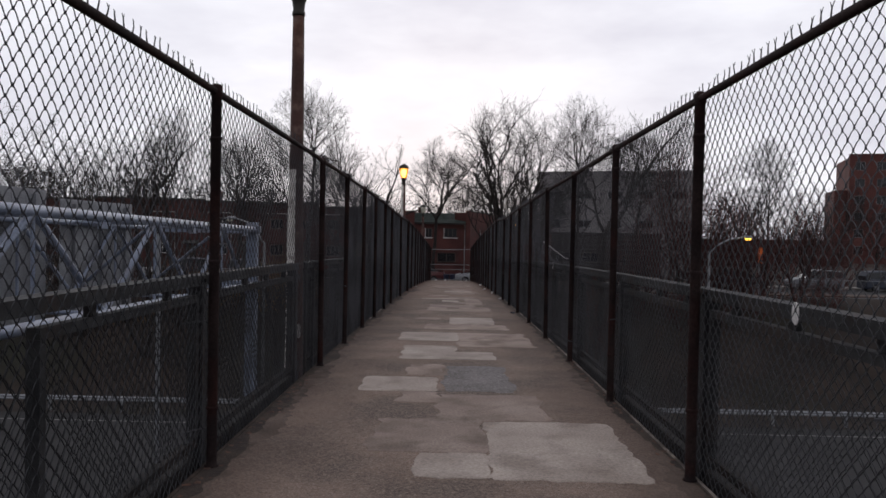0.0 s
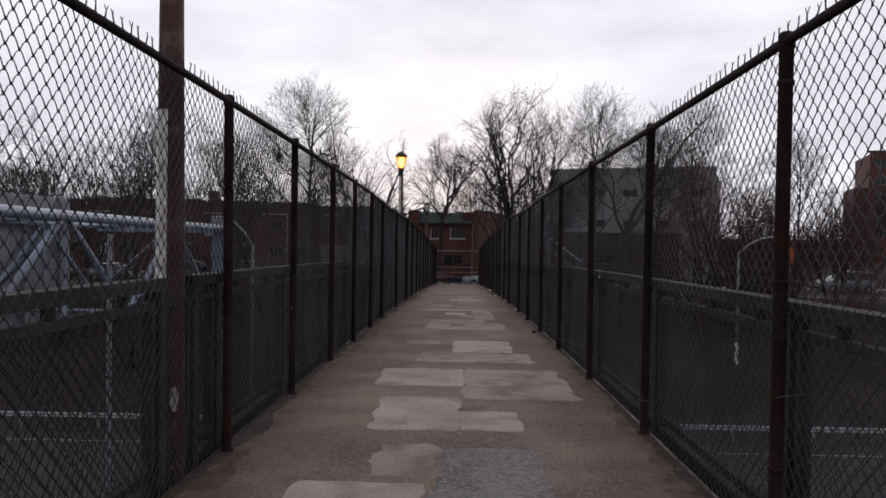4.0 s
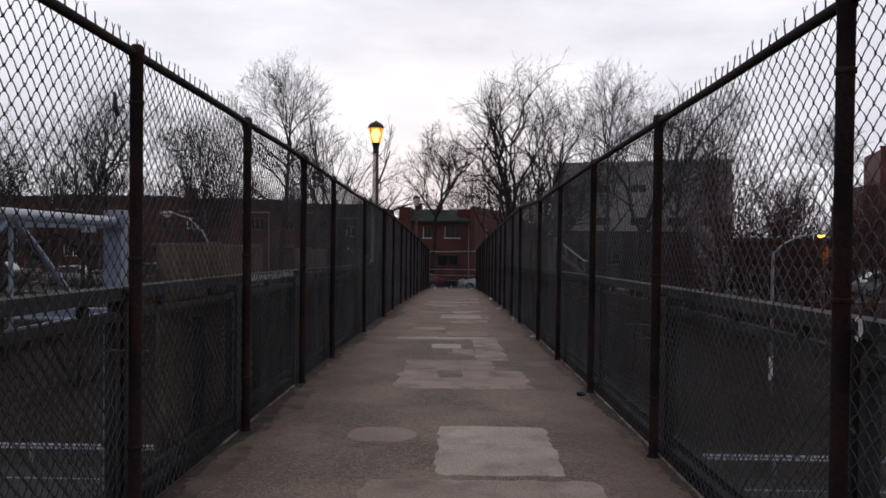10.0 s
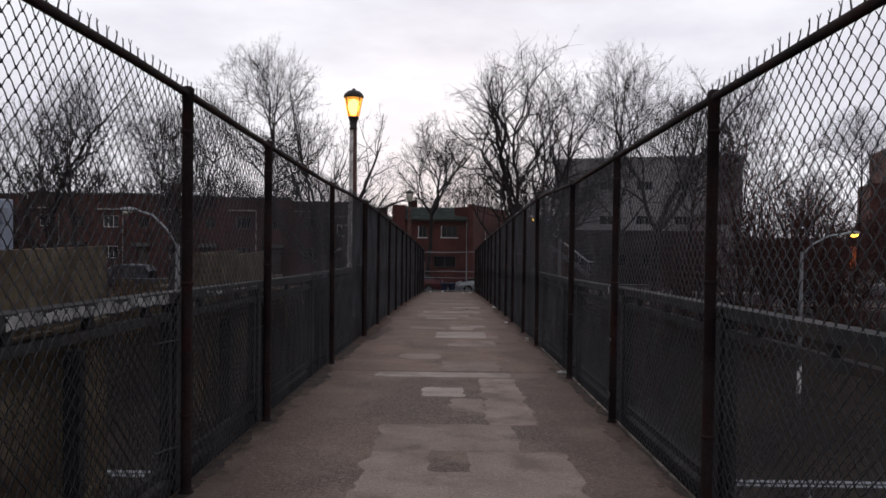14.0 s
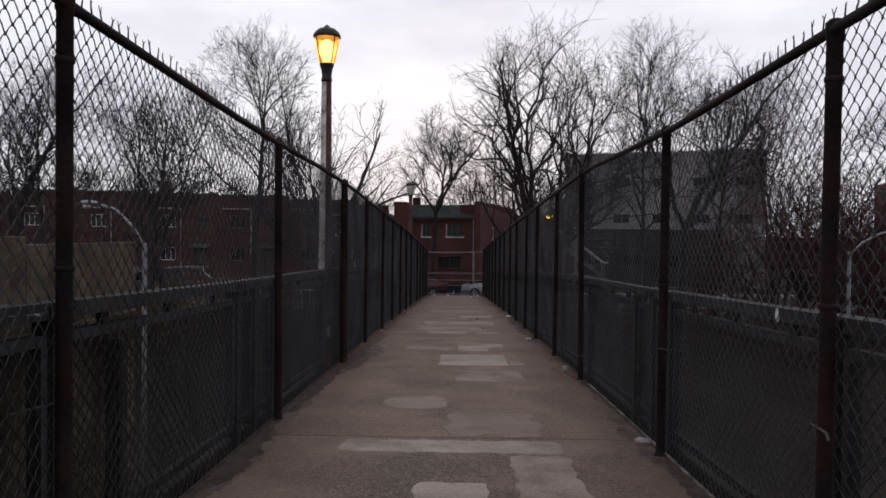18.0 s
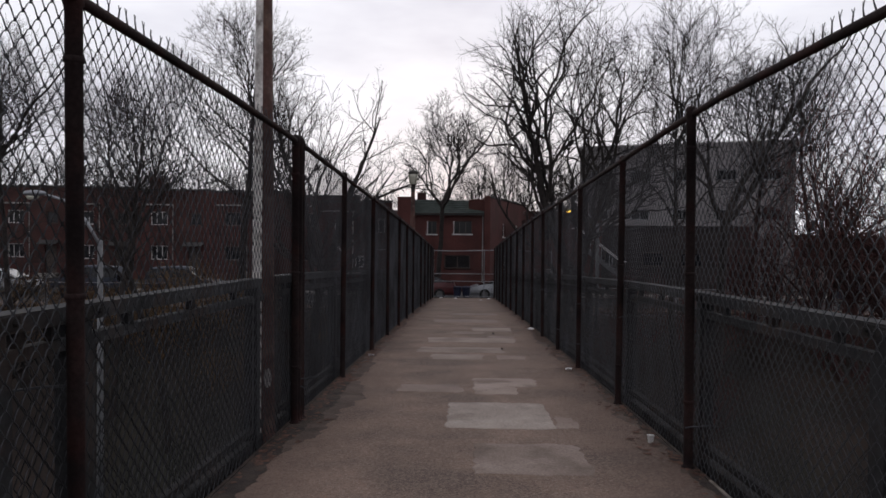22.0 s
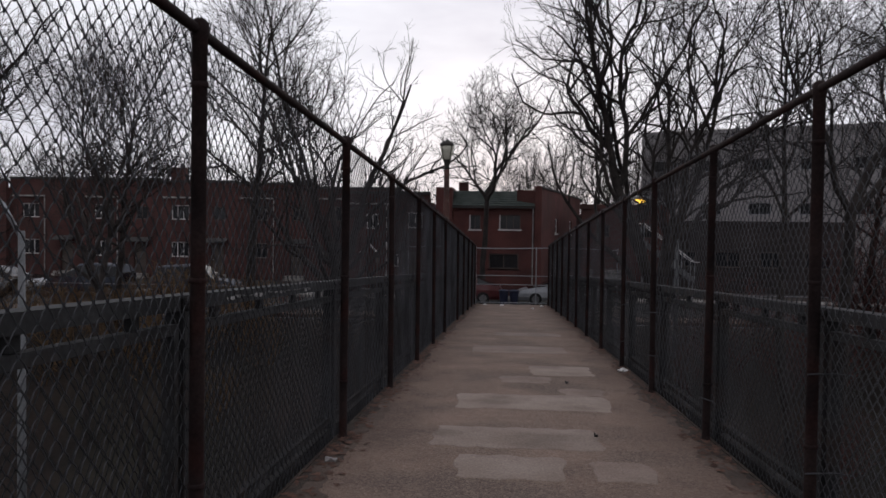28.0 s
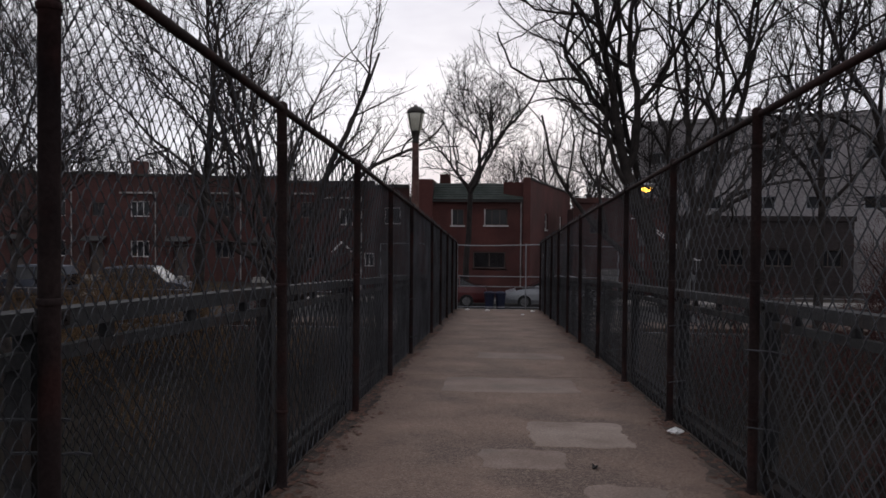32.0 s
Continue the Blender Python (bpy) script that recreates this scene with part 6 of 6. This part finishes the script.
def car(name, label, paint, x, y, turn, suv=False, z=STREET + 0.02):
    c = thing(name, label, "car", "parked cars", (x, y, z), turn)
    st = car_lines(suv)
    bm = bmesh.new()
    rings = []
    for px, hw, belt, roof in st:
        r = []
        for sgn in (-1, 1):
            side = [(hw * 0.90, 0.24), (hw, 0.40), (hw, belt * 0.72), (hw * 0.95, belt)]
            r.append([bm.verts.new((px, sgn * a, b)) for a, b in side])
        rings.append(r[0] + r[1][::-1])
    for a, b in zip(rings, rings[1:]):
        for k in range(8):
            bm.faces.new((a[k], a[(k + 1) % 8], b[(k + 1) % 8], b[k]))
    bm.faces.new(rings[0])
    bm.faces.new(rings[-1][::-1])
    part("body", bm, paint, c, smooth=False)
    cab = [q for q in st if q[3] > q[2] + 0.01]
    i0 = st.index(cab[0])
    cab = [st[i0 - 1]] + cab + [st[st.index(cab[-1]) + 1]]
    bm = bmesh.new()
    rings = []
    for px, hw, belt, roof in cab:
        t = max(0.0, roof - belt)
        rings.append([bm.verts.new((px, sgn * wd, hz)) for sgn, wd, hz in ((-1, hw * 0.93, belt - 0.02), (-1, hw * 0.93 - 0.30 * t, belt + t * 0.9), (-1, hw * 0.6, belt + t), (1, hw * 0.6, belt + t), (1, hw * 0.93 - 0.30 * t, belt + t * 0.9), (1, hw * 0.93, belt - 0.02))])
    for a, b in zip(rings, rings[1:]):
        for k in range(5):
            bm.faces.new((a[k], a[k + 1], b[k + 1], b[k]))
    part("cabin_glass", bm, M_PANE, c, "dark car glass")
    bm = bmesh.new()
    top = [q for q in cab if q[3] - q[2] > 0.25]
    rr = []
    for px, hw, belt, roof in top:
        t = roof - belt
        rr.append([bm.verts.new(p) for p in ((px, -(hw * 0.93 - 0.28 * t), belt + t * 0.9 - 0.01), (px, -hw * 0.6, roof + 0.018), (px, hw * 0.6, roof + 0.018), (px, hw * 0.93 - 0.28 * t, belt + t * 0.9 - 0.01))])
    for a, b in zip(rr, rr[1:]):
        for k in range(3):
            bm.faces.new((a[k], a[k + 1], b[k + 1], b[k]))
    part("roof", bm, paint, c)
    for sgn in (-1, 1):
        for q in (top[0], top[-1], top[len(top) // 2]):
            t = q[3] - q[2]
            bm = bmesh.new()
            tube(bm, [(q[0], sgn * (q[1] * 0.945), q[2] - 0.02), (q[0], sgn * (q[1] * 0.94 - 0.30 * t), q[2] + 0.9 * t)], 0.03, 6)
            part("pillar", bm, paint, c)
        for px in (-1.38, 1.36):
            bm = bmesh.new()
            tube(bm, [(px, sgn * 0.70, 0.31), (px, sgn * 0.905, 0.31)], 0.31, 20)
            wheel = part("wheel", bm, M_TYRE, c)
            bm = bmesh.new()
            tube(bm, [(px, sgn * 0.89, 0.31), (px, sgn * 0.918, 0.31)], 0.19, 14)
            part("rim", bm, M_RIM, wheel)
        bm = bmesh.new()
        soft_box(bm, st[-2][0] - 0.1, st[-2][0] + 0.04, *sorted((sgn * 0.45, sgn * 0.72)), 0.56, 0.68, 0.015)
        part("headlight", bm, M_PALE, c)
        bm = bmesh.new()
        soft_box(bm, st[1][0] - 0.04, st[1][0] + 0.06, *sorted((sgn * 0.55, sgn * 0.78)), 0.70, 0.86, 0.015)
        part("tail_light", bm, M_RED, c)
        bm = bmesh.new()
        soft_box(bm, 0.72, 0.88, *sorted((sgn * 0.90, sgn * 1.04)), 0.93, 1.05, 0.02)
        part("mirror", bm, paint, c)
    bm = bmesh.new()
    soft_box(bm, st[-1][0] - 0.12, st[-1][0] + 0.03, -0.6, 0.6, 0.26, 0.44, 0.03)
    part("bumper", bm, M_TYRE, c)
    return c


silver = car("silver_car", "silver saloon car parked at the kerb", M_SILVER, 2.6, 63.9, 180)
red = car("red_car", "dark red saloon car parked at the kerb", M_RED, -2.75, 63.9, 180)
dark = car("dark_suv", "dark blue-grey sport utility car parked on the street", M_DARKCAR, -16.5, 63.9, 0, True)
grey = car("grey_suv", "pale grey sport utility car parked on the street", M_GREYCAR, -38.0, 63.9, 180, True)
for src, x, y, a in ((silver, -27.4, 63.9, 0), (dark, -22.4, 63.9, 180), (dark, -33.0, 64.0, 0), (red, -48.0, 63.9, 180), (dark, 24.0, 63.9, 0), (grey, 30.5, 63.9, 180), (dark, 36.5, 63.8, 0), (dark, 42.5, 64.0, 180), (grey, 49.0, 63.9, 0)):
    copy_thing(src, pose(x, y, STREET + 0.02, 0, 0, a))

bin_ob = thing("rubbish_bin", "dark blue plastic rubbish bin at the kerb between the cars", "bin", "kerbside bins", (-0.33, 62.4, STREET + 0.02))
bm = bmesh.new()
lathe(bm, [(0.18, 0), (0.235, 0.72), (0.245, 0.72)], 14)
part("body", bm, M_BLUEBIN, bin_ob)
bm = bmesh.new()
lathe(bm, [(0.255, 0.721), (0.255, 0.76), (0.22, 0.80), (0.05, 0.83)], 14)
part("lid", bm, M_BLUEBIN, bin_ob)
copy_thing(bin_ob, pose(0.16, 62.45, STREET + 0.02, 0, 0, 25))

# ---- signals and street furniture far to the side ----
for x, y, z in ((23.1, 67.1, -0.75), (48.0, 109.0, -1.1)):
    s = thing("traffic_light", "distant traffic light showing red on a dark pole", "traffic light", "traffic lights", (x, y, STREET))
    bm = bmesh.new()
    tube(bm, [(0, 0, 0), (0, 0, 3.4 + z)], 0.07, 8)
    part("pole", bm, M_LAMPCAP, s)
    bm = bmesh.new()
    soft_box(bm, -0.17, 0.17, -0.32, -0.08, 2.3 + z, 3.3 + z, 0.02)
    hous = part("housing", bm, M_LAMPCAP, s)
    bm = bmesh.new()
    tube(bm, [(0, -0.33, 3.1 + z), (0, -0.36, 3.1 + z)], 0.065, 12)
    part("red_lens", bm, M_SIGNAL, hous, "glowing red lens")
    for k in (0, 1):
        bm = bmesh.new()
        tube(bm, [(0, -0.33, 2.82 - 0.29 * k + z), (0, -0.345, 2.82 - 0.29 * k + z)], 0.11, 12)
        part("dark_lens", bm, M_TYRE, hous)
ws = thing("warning_board", "dim orange warning board on a pole beside the road", "sign", "", (21.3, 52.6, land(21.3, 52.6)))
bh = -land(21.0, 52.6)
bm = bmesh.new()
tube(bm, [(0, 0, -0.1), (0, 0, bh + 0.7)], 0.05, 8)
part("pole", bm, M_GALV, ws)
bm = bmesh.new()
soft_box(bm, -0.15, 0.15, -0.11, -0.055, bh - 0.35, bh + 0.75, 0.01)
part("board", bm, M_ORANGE, ws)


# ---- fence and pole line along the street ----
sf = thing("street_fence", "pale pipe-railed chain-link fence along the top of the slope", "fence", "", (0, 55.2, STREET))
for k in range(30):
    x = -44 + 3.0 * k
    if -4.6 < x < 4.6:
        continue
    bm = bmesh.new()
    tube(bm, [(x, 0, -0.4), (x, 0, 1.35)], 0.03, 8)
    part("post", bm, M_GALV, sf)
for a, b in ((-46, -4.5), (4.5, 46)):
    for h in (1.32, 0.08):
        bm = bmesh.new()
        tube(bm, [(a, 0, h), (b, 0, h)], 0.02, 6)
        part("rail", bm, M_GALV, sf)

# ---- small things on the walkway ----
def scrap(name, label, x, y, size, material, seed, lift=0.004):
    r = random.Random(seed)
    bm = bmesh.new()
    n = 9
    top = [bm.verts.new((math.cos(2 * math.pi * k / n) * size * r.uniform(0.5, 1), math.sin(2 * math.pi * k / n) * size * r.uniform(0.35, 0.8), r.uniform(0.004, 0.035))) for k in range(n)]
    low = [bm.verts.new((v.co.x * 0.9, v.co.y * 0.9, 0.0)) for v in top]
    c = bm.verts.new((0, 0, 0.05 * size / 0.1))
    for k in range(n):
        j = (k + 1) % n
        bm.faces.new((top[k], top[j], c))
        bm.faces.new((low[k], low[j], top[j], top[k]))
    bm.faces.new(low[::-1])
    ob = part(name, bm, material)
    ob.matrix_world = pose(x, y, deck(y) + lift, 0, 0, r.uniform(0, 360))
    return tagged(ob, label, "litter", "litter on the walkway")


scrap("paper_scrap", "crumpled white paper lying at the walkway edge", 1.38, 35.2, 0.10, M_PAPER, 1)
scrap("paper_scrap", "crumpled white paper lying at the walkway edge", 1.30, 28.9, 0.06, M_PAPER, 2)
scrap("paper_scrap", "small white scrap lying on the walkway", 1.15, 54.2, 0.10, M_PAPER, 3)
scrap("paper_scrap", "small white scrap lying on the walkway", -0.35, 54.4, 0.12, M_PAPER, 4)
scrap("paper_scrap", "small white scrap lying on the walkway", -1.05, 54.9, 0.10, M_PAPER, 5)
scrap("paper_scrap", "small white scrap lying on the walkway", 0.75, 52.0, 0.06, M_PAPER, 6)
scrap("dark_scrap", "small dark scrap lying on the mortar", 0.57, 31.16, 0.03, M_PLASTIC, 7, 0.006)
scrap("dark_scrap", "small dark scrap lying on the concrete", 0.55, 33.98, 0.035, M_PLASTIC, 8)
scrap("pale_clump", "pale mortar crumbs heaped at the expansion joint", 1.40, 21.26, 0.09, M_DULLWHITE, 21)
scrap("paper_scrap", "small dull white scrap in the soil of the edge", -1.36, 30.1, 0.05, M_DULLWHITE, 22)
scrap("blue_scrap", "small dark blue plastic scrap at the foot of a fence post", 1.33, 16.1, 0.07, M_BLUEBIN, 12)
cup = thing("paper_cup", "white paper cup standing at the walkway edge", "cup", "", (1.37, 25.0, deck(25.0)))
cup.scale = (0.7, 0.7, 0.65)
bm = bmesh.new()
lathe(bm, [(0.028, 0.0), (0.029, 0.003), (0.038, 0.085), (0.040, 0.088), (0.036, 0.085), (0.027, 0.006)], 14)
part("body", bm, M_PAPER, cup, smooth=True)

# dry leaves and grit gathered along both edges
rng = random.Random(9)
vs, qs = [], []
for k in range(4200):
    s = rng.choice((-1, 1))
    y = rng.uniform(2, 55) if k < 1300 else rng.uniform(24, 55)
    if k % 3 == 0 and k > 1300:
        y = rng.choice([q for q in (LEFT_POSTS if s < 0 else RIGHT_POSTS) if 27 < q < 46]) - abs(rng.gauss(0, 0.5)) + 0.15
    x = s * (1.47 - abs(rng.gauss(0, 0.05 if k < 1300 else 0.11)))
    a, sz = rng.uniform(0, 6.28), rng.uniform(0.006, 0.026 if k < 1300 else 0.032)
    for du, dv, up in ((-1, -0.6, 0.3), (1, -0.6, 0.1), (1, 0.6, 0.5), (-1, 0.6, 0.15)):
        vs.append((x + sz * (du * math.cos(a) - dv * math.sin(a)), y + sz * (du * math.sin(a) + dv * math.cos(a)), deck(y) + 0.003 + up * sz * 0.8))
    qs.append((4 * k, 4 * k + 1, 4 * k + 2, 4 * k + 3))
tagged(part("leaf_litter", mesh_np("leaf_litter", vs, qs), M_LEAF), "small dry brown leaves and grit along the walkway edges", "leaves", kind="stuff")

# scrap caught in the wire, stickers and locks on the railings
bm = bmesh.new()
lathe(bm, [(0.004, -0.065), (0.016, -0.045), (0.030, -0.02), (0.034, 0.0), (0.016, 0.02), (0.007, 0.03), (0.005, 0.055), (0.003, 0.085)], 8)
for v in bm.verts:
    v.co.y *= 0.7
    v.co += Vector((rng.uniform(-0.006, 0.006), rng.uniform(-0.009, 0.009) - 0.16 * v.co.z, 0)) if abs(v.co.z) < 0.05 else Vector((0, -0.16 * v.co.z, 0))
ob = part("caught_scrap", bm, M_PLASTIC)
ob.matrix_world = pose(-FX - 0.036, 9.95, 1.985, 12, 10, 0) @ Matrix.Diagonal((0.85, 0.85, 0.85, 1))
tagged(ob, "black plastic scrap caught in the fence wire", "litter")
bm = bmesh.new()
tube(bm, [(0, 0.0, 0.06), (0.004, -0.004, 0.02), (0.0, 0.004, -0.01), (0.006, 0.02, -0.05)], [0.006, 0.010, 0.014, 0.008], 6)
tube(bm, [(0.0, 0.0, -0.005), (0.003, 0.10, 0.0)], 0.003, 5)
ob = part("caught_strap", bm, M_PLASTIC)
ob.matrix_world = pose(-FX - 0.036, 12.33, 1.83)
tagged(ob, "black plastic strap knotted in the fence wire beside a post", "litter")
for x, y, h, rx in ((1.544, 3.42, 1.145, 0.035), (1.544, 19.3, 1.145, 0.022), (1.544, 11.55, 1.145, 0.03)):
    bm = bmesh.new()
    tube(bm, [(0, 0, 0), (-0.003, 0, 0)], 1.0, 18)
    for v in bm.verts:
        v.co.y *= rx
        v.co.z *= rx * 1.5
    ob = part("sticker", bm, M_PAPER)
    ob.matrix_world = pose(x, y, deck(y) + sag(1, y) + h)
    tagged(ob, "white oval sticker on the railing beam", "sticker", "railing stickers")
